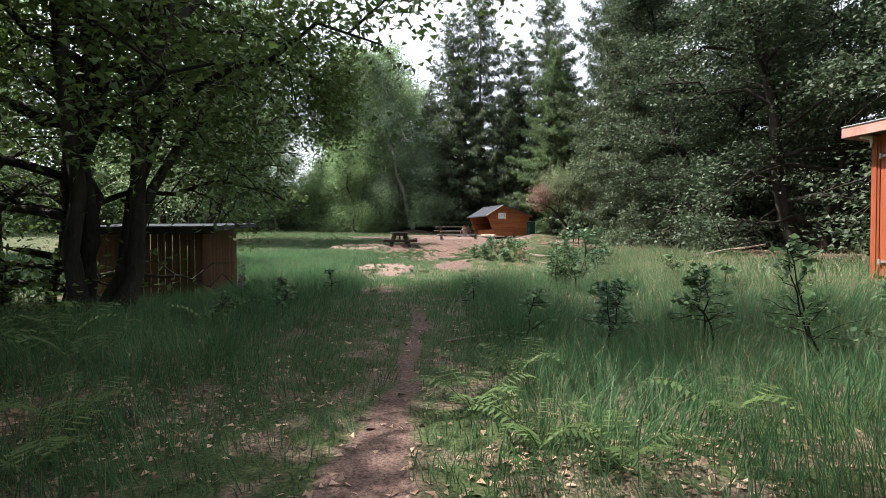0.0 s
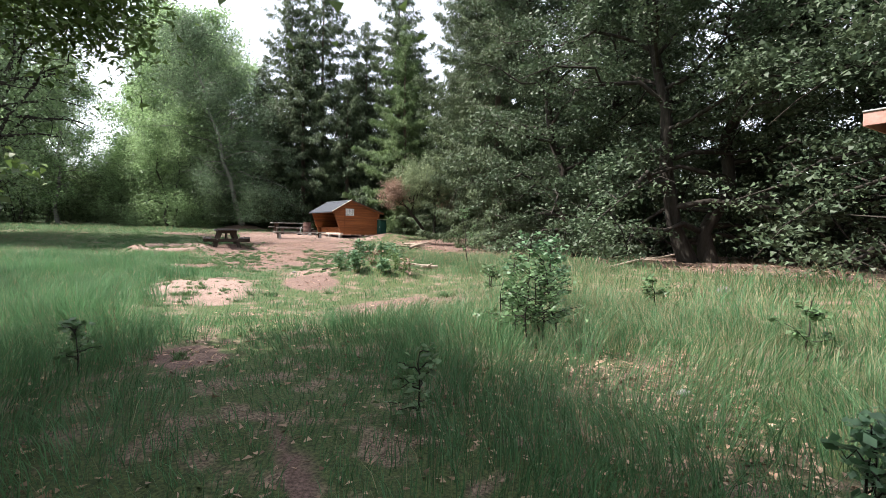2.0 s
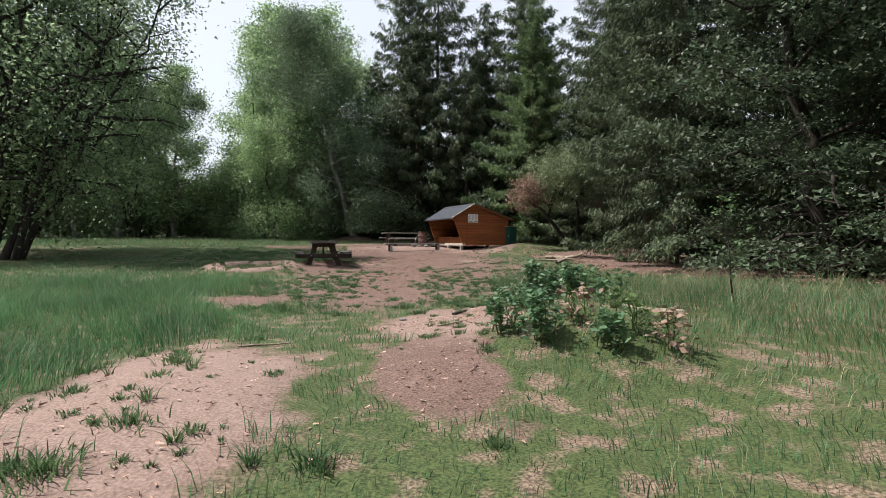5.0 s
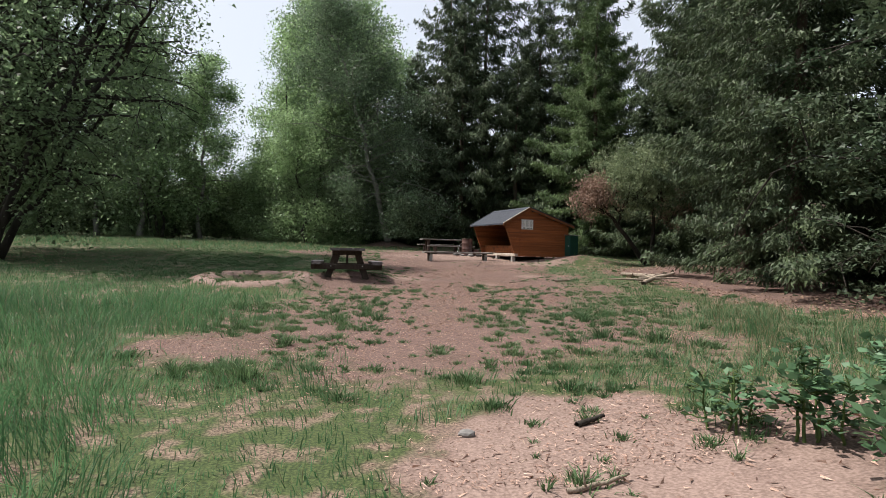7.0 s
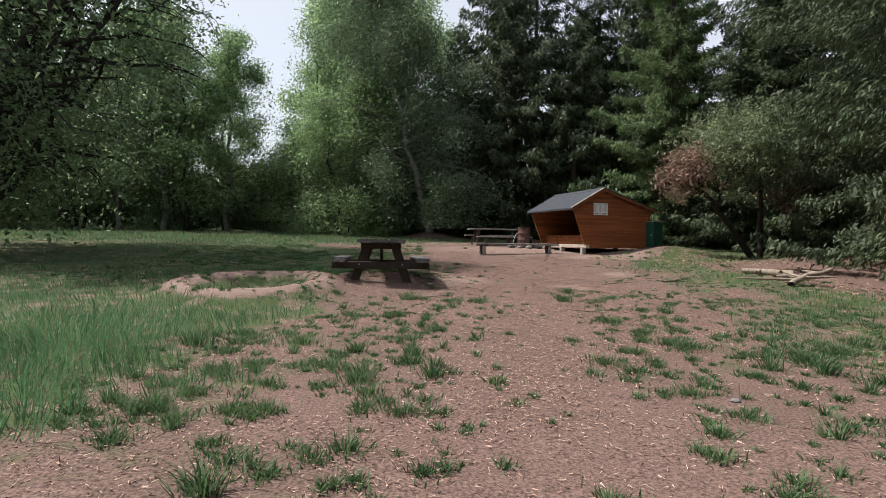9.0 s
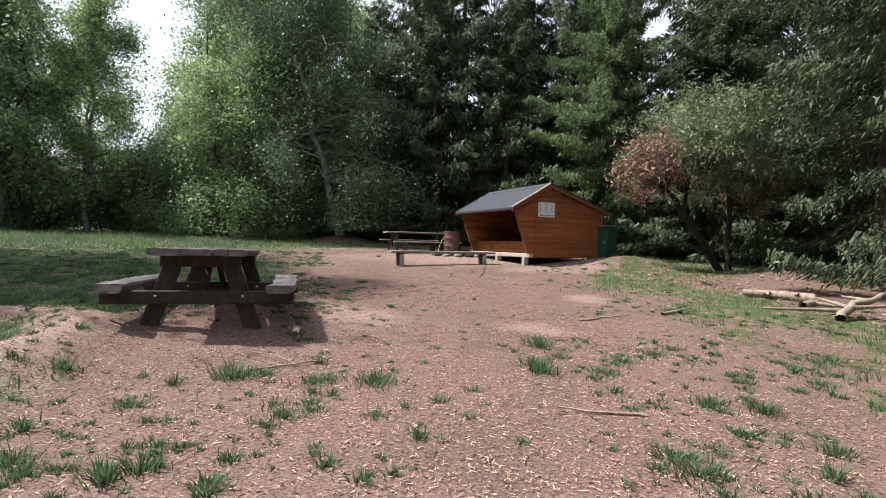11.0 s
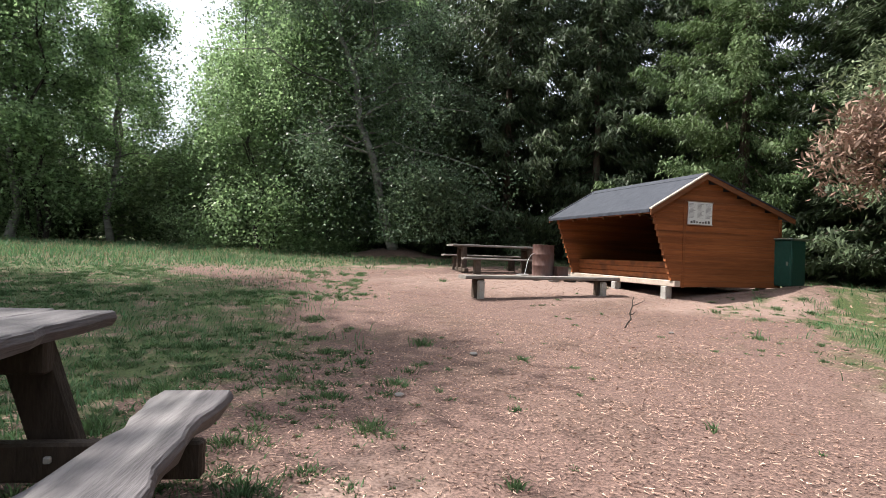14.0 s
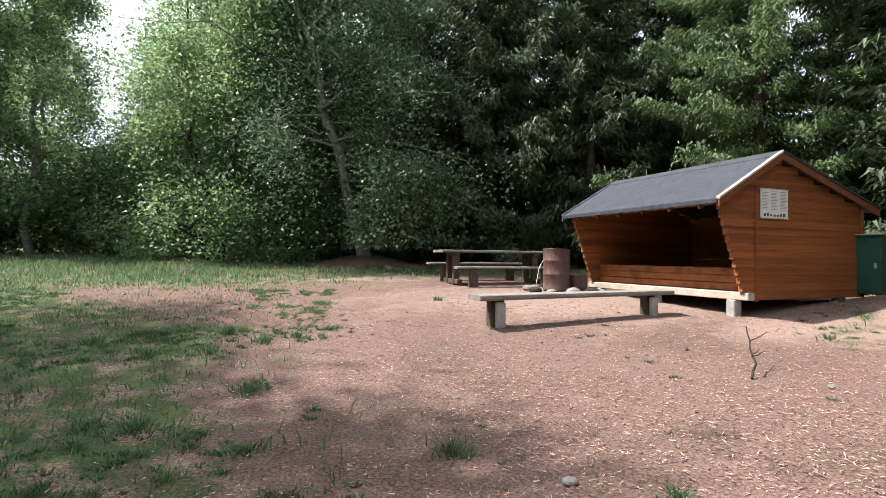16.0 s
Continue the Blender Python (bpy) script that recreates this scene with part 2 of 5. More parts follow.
def leaves(rng, at, length, width, flat=0.6, heading=None, droop=0.0, tri=False):
    """Pointed leaves as folded rhombs at the given points."""
    n = len(at)
    d = rng.normal(size=(n, 3)) if heading is None else heading + rng.normal(size=(n, 3)) * 0.35
    d[:, 2] = d[:, 2] * (1 - flat) - droop
    d /= np.linalg.norm(d, axis=1, keepdims=True) + 1e-9
    up = rng.normal(size=(n, 3)) * 0.6 + (0, 0, 1)
    s = np.cross(d, up)
    s /= np.linalg.norm(s, axis=1, keepdims=True) + 1e-9
    nrm = np.cross(s, d)
    size = rng.uniform(0.65, 1.3, (n, 1))
    L, W = d * length * size, s * width * size * 0.5
    if tri:
        V = np.stack([at - L * 0.5 - W, at - L * 0.45 + W, at + L * 0.6], 1).reshape(-1, 3)
        return V, np.arange(3 * n).reshape(n, 3)
    V = np.stack([at - L * 0.5, at - W + nrm * width * 0.12, at + L * 0.5, at + W + nrm * width * 0.12], 1).reshape(-1, 3)
    return V, np.arange(4 * n).reshape(n, 4)


def curve_to(p, q, n=6, sag=0.0, wob=0.0, rng=None):
    t = np.linspace(0, 1, n)[:, None]
    pts = np.asarray(p) * (1 - t) + np.asarray(q) * t
    pts[:, 2] += sag * (4 * t * (1 - t))[:, 0]
    if wob:
        pts[1:-1] += rng.normal(size=(n - 2, 3)) * wob
    return pts


# ---- the lie of the land ----
GY = (-50, 0, 8, 16, 20, 25.3, 31, 34.6, 38, 45, 50, 60, 100, 300)
GZ = (-0.3, 0, 0.2, 0.28, 0.28, 0.38, 0.62, 0.74, 1.0, 1.3, 1.5, 1.75, 2.3, 2.6)


def bump(x, y, cx, cy, rx, ry):
    return np.exp(-(((x - cx) / rx) ** 2 + ((y - cy) / ry) ** 2))


def wave(x, y):
    return np.sin(x * 1.7 + y * 0.6) * np.sin(y * 1.3 - x * 0.4 + 1) * 0.5 + np.sin(x * 0.7 - y * 0.9 + 2) * 0.5


def patchy(x, y, size, seed):
    """Smooth uneven noise from 0 to 1 with patches of about that size."""
    grid = np.random.default_rng(seed).uniform(size=(64, 64))
    u, v = np.asarray(x, float) / size, np.asarray(y, float) / size
    i, j = np.floor(u).astype(int), np.floor(v).astype(int)
    a, b = u - i, v - j
    a, b = a * a * (3 - 2 * a), b * b * (3 - 2 * b)
    g = lambda p, q: grid[p % 64, q % 64]
    return (g(i, j) * (1 - a) + g(i + 1, j) * a) * (1 - b) + (g(i, j + 1) * (1 - a) + g(i + 1, j + 1) * a) * b


def ground_z(x, y):
    x, y = np.asarray(x, float), np.asarray(y, float)
    z = sum(np.interp(y + k, GY, GZ) for k in (-1.5, -0.5, 0.5, 1.5)) / 4
    z = z + 0.04 * np.clip(x - 2, 0, 8) * np.clip((24 - y) / 6, 0, 1)
    z = z + 0.035 * wave(x, y) * np.clip(1 - np.hypot(x - 2, y - 18) / 80, 0.2, 1)
    z = z + 0.13 * bump(x, y, 0.45, 14.7, 0.9, 1.6) + 0.10 * bump(x, y, 2.6, 15.0, 0.6, 1.2)
    z = z + 0.42 * bump(x, y, 4.0, 15.4, 0.9, 1.0) + 0.16 * bump(x, y, 4.7, 17.2, 0.9, 0.9)
    z = z - 0.28 * bump(x, y, -3.6, 10.3, 2.0, 2.0)
    r = np.hypot((x + 0.55) / 1.15, (y - 27.9) / 1.25)
    z = z + 0.2 * np.exp(-((r - 1) / 0.35) ** 2) - 0.05 * np.exp(-(r / 0.6) ** 2)
    z = z + 0.5 * bump(x, y, 4.0, 49.4, 1.3, 1.0) + 0.36 * bump(x, y, 11.8, 37.0, 1.6, 1.1)
    z = z + 0.35 * bump(x, y, 15.0, 33.0, 3.0, 2.5) + 0.15 * bump(x, y, 1.6, 29.4, 1.2, 1.4)
    return z


def oval(x, y, cx, cy, rx, ry, soft=0.35):
    rag = 1 + 0.22 * wave(4.1 * x + cx, 3.7 * y) + 0.12 * wave(9.3 * x, 8.9 * y + cy)
    return np.clip((1 + soft - np.hypot((x - cx) / rx, (y - cy) / ry) * rag) / (2 * soft), 0, 1)


def trail_x(y):
    return np.interp(y, (-4, 0, 2.6, 6, 11, 14, 20), (0.0, 0.05, 0.15, 0.62, 0.95, 1.3, 1.9))


def bare(x, y):
    """How worn the ground is: 0 meadow, 1 bare earth."""
    x, y = np.asarray(x, float), np.asarray(y, float)
    b = np.clip(1.25 - np.abs(x - trail_x(y) + 0.08 * wave(3 * x, 3 * y)) / np.interp(y, (2.2, 4, 7), (0.34, 0.13, 0.10)), 0, 1) * np.clip((8.5 - y) / 2, 0, 1) * 0.9
    for o in ((0.4, 14.6, 0.85, 1.75), (2.35, 14.9, 0.5, 1.2), (3.1, 11.6, 1.15, 0.5), (3.15, 17.1, 1.0, 1.45), (0.2, 9.5, 0.3, 0.45), (4.9, 16.9, 0.9, 1.1)):
        b = np.maximum(b, oval(x, y, *o))
    for o in ((3.2, 7.4, 0.7, 0.7), (2.6, 5.6, 0.6, 0.6), (7.9, 6.3, 1.2, 1.0), (1.6, 2.0, 0.5, 0.4), (-2.1, 3.6, 0.9, 0.6)):
        b = np.maximum(b, 0.42 * oval(x, y, *o, 0.6))
    n = 0.5 + 0.5 * wave(2.3 * x + 1, 2.1 * y)
    m = 0.5 + 0.5 * wave(5.3 * x + 3, 4.7 * y + 1)
    mid = np.clip((y - 18.2) / 2.5, 0, 1) * np.clip((x - np.interp(y, (18, 22, 26, 28, 30, 32, 37, 41), (-0.2, -0.4, 0.6, 0.3, 0.8, 2.0, 1.6, -2)) + 0.9 * (n - 0.5) + 0.5 * (m - 0.5) + 0.4) / 0.8, 0, 1) * np.clip((9.5 - x + 2 * n) / 2.5, 0, 1) * np.clip((43 - y) / 3, 0, 1)
    late = np.clip((y - 24) / 5, 0, 1)
    core = np.exp(-((x - np.interp(y, (15, 20, 30, 38), (2.2, 2.6, 4.6, 6.5))) / np.interp(y, (15, 25, 30, 38), (0.7, 1.4, 2.6, 4.5))) ** 2)
    mid = mid * (1 - 0.5 * np.clip((x - 5.8) / 1.8, 0, 1) * np.clip((36 - y) / 2, 0, 1) * (0.4 + 0.6 * m))
    b = np.maximum(b, mid * np.clip(0.30 + 0.35 * n + 0.25 * m * (1 - late) + late * 0.35 + 0.5 * core, 0, 1))
    b = np.maximum(b, oval(x, y, 7.5, 40, 5.5, 4.5))
    r = np.hypot((x + 0.55) / 1.15, (y - 27.9) / 1.25)
    b = np.maximum(b, np.clip(1.3 - np.abs(r - 1) / 0.28, 0, 1))
    b = np.maximum(b, oval(x, y, 4.0, 49, 2.2, 1.2)) * (1 - 0.8 * np.exp(-(r / 0.45) ** 2))
    b = b * (1 - 0.95 * oval(x, y, 0.6, 33.4, 2.3, 3.0, 0.7) * (0.5 + 0.5 * n))
    wood = np.clip((x - 10.5 + n) / 1.5, 0, 1) * np.clip((36 - y) / 4, 0, 1)
    return np.maximum(b, 0.9 * wood)


def ground_sheet():
    def axis(a, b, step, far):
        mid = np.arange(a, b, step)
        out = [step]
        while sum(out) < far:
            out.append(out[-1] * 1.3)
        tail = np.cumsum(out)
        return np.concatenate([a - tail[::-1], mid, mid[-1] + tail])
    gx, gy = axis(-8, 14, 0.14, 500), axis(-1, 44, 0.14, 500)
    X, Y = np.meshgrid(gx, gy)
    Z = ground_z(X, Y)
    rough = np.random.default_rng(5).normal(size=Z.shape) * 0.004
    Z = Z + rough * (np.hypot(X - 2, Y - 20) < 30)
    nx, ny = len(gx), len(gy)
    i, j = np.meshgrid(np.arange(ny - 1), np.arange(nx - 1), indexing="ij")
    a = i * nx + j
    me = np_mesh("ground", np.stack([X, Y, Z], -1).reshape(-1, 3), np.stack([a, a + 1, a + nx + 1, a + nx], -1).reshape(-1, 4))
    at = me.attributes.new("worn", "FLOAT", "POINT")
    at.data.foreach_set("value", bare(X, Y).ravel().astype(np.float32))
    sand = sum(oval(X, Y, *o) for o in ((0.4, 14.6, 0.85, 1.75, 0.4), (3.15, 17.1, 1.0, 1.4, 0.5), (3.2, 29.6, 0.45, 0.7, 0.6), (5.4, 28.8, 0.35, 0.35, 0.6), (7.4, 31.2, 0.4, 0.4, 0.6), (7.5, 39.3, 3.4, 2.0, 0.6), (2.2, 43.5, 2.0, 0.8, 0.6), (9.5, 36.2, 1.5, 0.7, 0.6)))
    r = np.hypot((X + 0.55) / 1.15, (Y - 27.9) / 1.25)
    sand = np.clip(sand + np.clip(1.2 - np.abs(r - 1) / 0.3, 0, 1), 0, 1)
    at = me.attributes.new("sandy", "FLOAT", "POINT")
    at.data.foreach_set("value", sand.ravel().astype(np.float32))
    m = mat("earth", (0.05, 0.031, 0.027), (0.215, 0.135, 0.113), 55, 0.95, 0.22, fine=3, lo=0.6, hi=1.0)
    t, nd = m.node_tree, m.node_tree.nodes
    bs = nd["Principled BSDF"]
    earth = bs.inputs["Base Color"].links[0].from_socket
    tc = [n for n in nd if n.type == "TEX_COORD"][0]

    def attr(name, lo, hi, spread):
        a = nd.new("ShaderNodeAttribute")
        a.attribute_name = name
        ns = nd.new("ShaderNodeTexNoise")
        ns.inputs["Scale"].default_value, ns.inputs["Detail"].default_value = 4.5, 6
        t.links.new(tc.outputs["Object"], ns.inputs["Vector"])
        ma = nd.new("ShaderNodeMath")
        ma.operation = "MULTIPLY_ADD"
        t.links.new(ns.outputs[0], ma.inputs[0])
        ma.inputs[1].default_value = spread
        t.links.new(a.outputs["Fac"], ma.inputs[2])
        mr = nd.new("ShaderNodeMapRange")
        mr.inputs[1].default_value, mr.inputs[2].default_value = lo + spread / 2, hi + spread / 2
        t.links.new(ma.outputs[0], mr.inputs[0])
        return mr.outputs[0]

    def blend(fac, a, b):
        mx = nd.new("ShaderNodeMixRGB")
        t.links.new(fac, mx.inputs[0])
        for s, v in ((mx.inputs[1], a), (mx.inputs[2], b)):
            if isinstance(v, tuple):
                s.default_value = (*v, 1)
            else:
                t.links.new(v, s)
        return mx.outputs[0]
    fleck = nd.new("ShaderNodeTexNoise")
    fleck.inputs["Scale"].default_value, fleck.inputs["Detail"].default_value = 55, 3
    t.links.new(tc.outputs["Object"], fleck.inputs["Vector"])
    crisp = nd.new("ShaderNodeMapRange")
    crisp.inputs[1].default_value, crisp.inputs[2].default_value = 0.36, 0.66
    t.links.new(fleck.outputs[0], crisp.inputs[0])
    turf = blend(crisp.outputs[0], (0.022, 0.036, 0.011), (0.08, 0.105, 0.035))
    litter = nd.new("ShaderNodeTexNoise")
    litter.inputs["Scale"].default_value, litter.inputs["Detail"].default_value = 3.2, 5
    t.links.new(tc.outputs["Object"], litter.inputs["Vector"])
    lr = nd.new("ShaderNodeMapRange")
    lr.inputs[1].default_value, lr.inputs[2].default_value = 0.5, 0.62
    t.links.new(litter.outputs[0], lr.inputs[0])
    turf = blend(lr.outputs[0], turf, blend(crisp.outputs[0], (0.06, 0.042, 0.03), (0.26, 0.19, 0.14)))
    pale = blend(crisp.outputs[0], (0.165, 0.113, 0.095), (0.285, 0.203, 0.173))
    broad = nd.new("ShaderNodeTexNoise")
    broad.inputs["Scale"].default_value, broad.inputs["Detail"].default_value = 0.8, 6
    t.links.new(tc.outputs["Object"], broad.inputs["Vector"])
    br = nd.new("ShaderNodeMapRange")
    br.inputs[1].default_value, br.inputs[2].default_value = 0.48, 0.62
    t.links.new(broad.outputs[0], br.inputs[0])
    earth = blend(br.outputs[0], earth, blend(crisp.outputs[0], (0.06, 0.036, 0.028), (0.165, 0.108, 0.088)))
    soil = blend(attr("sandy", 0.1, 0.85, 1.2), earth, pale)
    t.links.new(blend(attr("worn", 0.25, 0.6, 1.0), turf, soil), bs.inputs["Base Color"])
    ob = part("ground", me, m)
    smooth(ob)
    return tagged(ob, "uneven meadow ground with worn reddish earth and sandy patches", "ground", kind="structure")


ground_sheet()


# ---- trees ----
def tree_parts(name, base, trunk_lines, leaf_sets, bark, label, category, group="", sides=7):
    """One tree: trunk with limbs, and crown; leaf_sets are (vertices, faces, material, part name)."""
    ob = thing(name, Matrix.Translation(base), label, category, group)
    v, f = tubes([q for q in trunk_lines if max(q[1]) > 0.045], sides)
    thin = [q for q in trunk_lines if max(q[1]) <= 0.045]
    if thin:
        v2, f2 = tubes(thin, 3)
        v, f = np.vstack([v, v2]), np.vstack([f, f2 + len(v)])
    smooth(part("trunk", np_mesh("trunk", v, f), bark, ob))
    for lv, lf, material, pname in leaf_sets:
        part(pname, np_mesh(pname, lv, lf), material, ob)
    return ob


def broadleaf(rng, height, crown_r, crown_base, stems, trunk_r, n_leaf, leaf, spread=0.5, hang=0.0, lean=(0, 0), low=0.0, bunch=0.35, limbs=16, top_r=0.25, layer=0.55, per=14, tri=False, clear=0.0, even=0.55):
    """Trunk lines and leaf places of a broad-leaved tree."""
    lines, tips = [], []
    for s in range(stems):
        a = rng.uniform(0, 6.28)
        off = (rng.uniform(0.1, 0.35) * max(1.0, stems / 3.5) if stems > 1 else 0) * np.array([math.cos(a), math.sin(a), 0])
        out = (rng.uniform(0.08, 0.22) if stems > 1 else 0.03) * height
        h = height * rng.uniform(0.8, 1.0) if s else height
        top = off + np.array([math.cos(a) * out + lean[0], math.sin(a) * out + lean[1], h])
        st = curve_to(off + (0, 0, -0.15), top, 10, wob=0.012 * height, rng=rng)
        st[:, :2] -= (4 * np.linspace(0, 1, 10) * (1 - np.linspace(0, 1, 10)))[:, None] * np.array(lean)[None] * -0.04
        r = trunk_r / math.sqrt(stems) * np.linspace(1, 0.08, 10) ** 0.8
        r[0] *= 1.35
        lines.append((st, r))
        for k in range(max(5, limbs // stems)):
            u = crown_base / height + (0.97 - crown_base / height) * ((k + rng.uniform(0, 1)) / max(5, limbs // stems))
            p = np.array([np.interp(u, np.linspace(0, 1, 10), st[:, c]) for c in range(3)])
            rel = (u - crown_base / height) / (1 - crown_base / height)
            ln = crown_r * (math.sin(math.pi * min(1, 0.18 + 0.82 * rel ** 0.8)) ** 0.7 * (1 - top_r) + top_r * (1 - rel)) * rng.uniform(0.75, 1.1) + 0.3
            az = k * 2.4 + rng.uniform(-0.4, 0.4) + s
            rise = np.interp(rel, (0, 0.4, 1), (-low, 0.25, 0.7)) + rng.uniform(-0.15, 0.15)
            q = p + ln * np.array([math.cos(az) * math.cos(rise), math.sin(az) * math.cos(rise), math.sin(rise)])
            q[2] = max(q[2], 0.25)
            lb = curve_to(p, q, 6, sag=0.10 * ln, wob=0.04 * ln, rng=rng)
            rad = max(0.012, trunk_r * 0.3 * (1 - 0.7 * rel)) * np.linspace(1, 0.15, 6)
            lines.append((lb, rad))
            for j in range(5):
                w = rng.uniform(0.25, 1.0)
                b0 = np.array([np.interp(w, np.linspace(0, 1, 6), lb[:, c]) for c in range(3)])
                d = rng.normal(size=3) * (1, 1, 0.5)
                d /= np.linalg.norm(d)
                b1 = b0 + d * ln * rng.uniform(0.2, 0.42) + (0, 0, -hang * 0.4)
                b1[2] = max(b1[2], 0.2)
                tw = curve_to(b0, b1, 3, sag=0.05 * ln, wob=0.02 * ln, rng=rng)
                lines.append((tw, np.linspace(0.3, 0.1, 3) * rad[0]))
                tips.append(tw)
            tips.append(lb[3:])
    allp = np.vstack(tips)
    n_bunch = n_leaf // per
    heavy = np.repeat(rng.gamma(even, 1.0, len(tips)), [len(q) for q in tips]) + 0.03
    c = allp[rng.choice(len(allp), n_bunch, p=heavy / heavy.sum())] + rng.normal(size=(n_bunch, 3)) * spread * (1, 1, 0.7)
    at = np.repeat(c, per, 0) + rng.normal(size=(n_bunch * per, 3)) * bunch * (1, 1, layer)
    if hang:
        at[:, 2] -= rng.exponential(hang, len(at))
    at[:, 2] = np.maximum(at[:, 2], 0.12 + rng.uniform(0, 0.5, len(at)))
    if clear:
        at = at[(at[:, 0] < clear) | (at[:, 2] > 2.4)]
        lines = [q for q in lines if not np.any((q[0][:, 0] > clear * 0.92) & (q[0][:, 2] < 2.4))]
    return lines, leaves(rng, at, leaf, leaf * (0.85 if tri else 0.62), 0.45, droop=0.25 + 0.4 * (hang > 0), tri=tri)


def spruce_shape(rng, height, reach, base, n_spray, spray=0.5, trunk_r=0.22, slim=0.3):
    """Trunk lines and hanging sprays of a spruce."""
    st = curve_to((0, 0, -0.15), (0, 0, height), 12, wob=0.03, rng=rng)
    lines = [(st, trunk_r * np.linspace(1, 0.04, 12))]
    at, head = [], []
    levels = int((height - base) / 0.5)
    weights = []
    limbs = []
    for k in range(levels):
        z = base + (height - base) * ((k + rng.uniform(-0.4, 0.4) * (k > 0)) / levels) ** 0.95
        rel = (z - base) / (height - base)
        ln = (reach * (1 - rel) ** 0.66 * (0.75 + 0.25 * min(1, rel * 6)) + 0.2) * rng.uniform(0.75, 1.15)
        for j in range(5):
            az = j * 1.257 + k * 0.55 + rng.uniform(-0.4, 0.4)
            l2 = ln * rng.uniform(0.45, 1.2)
            z = z + rng.uniform(-0.15, 0.15) * (rel < 0.9)
            tip = np.array([math.cos(az) * l2, math.sin(az) * l2, z - l2 * np.interp(rel, (0, 1), (0.42, -0.25))])
            lb = curve_to((0, 0, z), tip, 6, sag=-0.07 * l2, wob=0.03 * l2, rng=rng)
            lb[-1, 2] += 0.08 * l2
            limbs.append(lb)
            weights.append(l2)
            if rel < 0.7:
                lines.append((lb, 0.035 * (1 - 0.6 * rel) * np.linspace(1, 0.2, 6)))
    weights = np.array(weights) ** 1.15
    which = rng.choice(len(limbs), n_spray, p=weights / weights.sum())
    u = rng.beta(1.6, 1.0, n_spray)
    L = np.array(limbs)[which]
    idx = np.minimum((u * 5).astype(int), 4)
    fr = (u * 5 - idx)[:, None]
    p = L[np.arange(n_spray), idx] * (1 - fr) + L[np.arange(n_spray), idx + 1] * fr
    d = L[:, 5] - L[:, 0]
    d /= np.linalg.norm(d, axis=1, keepdims=True)
    side = np.cross(d, (0, 0, 1)) * rng.choice((-1, 1), n_spray)[:, None]
    hd = d * 0.6 + side * rng.uniform(-0.2, 1.1, (n_spray, 1)) + np.array([0, 0, -0.4]) + rng.normal(size=(n_spray, 3)) * 0.35
    p = p + side * rng.uniform(0, 0.17, (n_spray, 1)) * (weights[which, None] ** 0.5) + rng.normal(size=p.shape) * 0.07
    p[:, 2] -= rng.exponential(0.10, n_spray)
    v, f = leaves(rng, p, spray, spray * slim, 0.1, heading=hd, droop=0.45, tri=True)
    v[:, 2] = np.maximum(v[:, 2], 0.1)
    return lines, (v, f)


def at_ground(x, y, sink=0.0):
    return (x, y, float(ground_z(x, y)) - sink)


def stand(x, y, turn=0.0, size=1.0, tall=None):
    return Matrix.Translation(at_ground(x, y, 0.05)) @ Matrix.Rotation(turn, 4, "Z") @ Matrix.Diagonal((size, size, tall or size, 1))


rnd = random.Random(11)
BIRCH_LABEL = "slender birch with pale bark and fine green leaves"
birches = []
for k, (h, r, cb, st, n) in enumerate(((15.0, 3.6, 2.5, 1, 19000), (13.0, 3.4, 1.6, 3, 19000), (14.0, 3.2, 3.0, 2, 17000))):
    rng = np.random.default_rng(20 + k)
    ln, lf = broadleaf(rng, h, r, cb, st, 0.17, int(n * 1.25), 0.145, 0.32, 0.4, low=0.1, bunch=0.36, limbs=26, per=42, tri=True)
    birches.append((ln, lf))
spots = [[(-12.8, 53.5), (-9.2, 55.0, 0.85), (-10.8, 59.0, 0.85), (-16.0, 55), (-1.5, 57, 1.2), (-24, 54), (-2.0, 62, 1.3), (-27, 58), (2.5, 58, 1.25), (-34, 52)],
         [(-11.5, 54), (-19, 56), (-30, 47), (-0.5, 53.5, 1.2), (-16, 63), (-40, 60)],
         [(-2.6, 54.5), (-18.8, 53.5), (-25, 63), (0.5, 64, 1.3), (-3.6, 60, 1.2), (5.0, 60, 1.25), (-36, 44)]]
for (ln, lf), places, k in zip(birches, spots, range(3)):
    first = None
    for x, y, *z in places:
        if first is None:
            first = tree_parts("birch_tree", at_ground(x, y, 0.05), ln, [(*lf, BIRCH_LEAF, "crown")], BIRCH_BARK if k == 0 else BARK, BIRCH_LABEL if k == 0 else "tall birch with dark stems and light green crown", "tree", "trees along the meadow edge")
        else:
            s = z[0] if z else rnd.uniform(0.85, 1.12)
            copy_thing(first, stand(x, y, rnd.uniform(0, 6.28), s, s * rnd.uniform(0.95, 1.1)))

# the leaning birch on its earth mound
rng = np.random.default_rng(31)
ln, lf = broadleaf(rng, 15.8, 6.2, 2.4, 1, 0.19, 92000, 0.092, 0.34, 0.7, lean=(-4.6, 0.5), low=0.3, bunch=0.36, limbs=46, top_r=0.45, tri=True, per=80)
tree_parts("birch_tree", at_ground(3.9, 49.3, 0.1), ln, [(*lf, BIRCH_GREY, "crown")], BIRCH_BARK, "large leaning birch with white and black bark on an earth mound", "tree")
rng = np.random.default_rng(32)
ln, lf = broadleaf(rng, 9.0, 2.8, 1.2, 2, 0.14, 34000, 0.10, 0.5, 0.6, low=0.2, limbs=26, tri=True, per=40)
shrubby = tree_parts("birch_tree", at_ground(-1.2, 50.0, 0.1), ln, [(*lf, BIRCH_LEAF, "crown")], BARK, "low bushy birch with branches down to the grass", "tree")
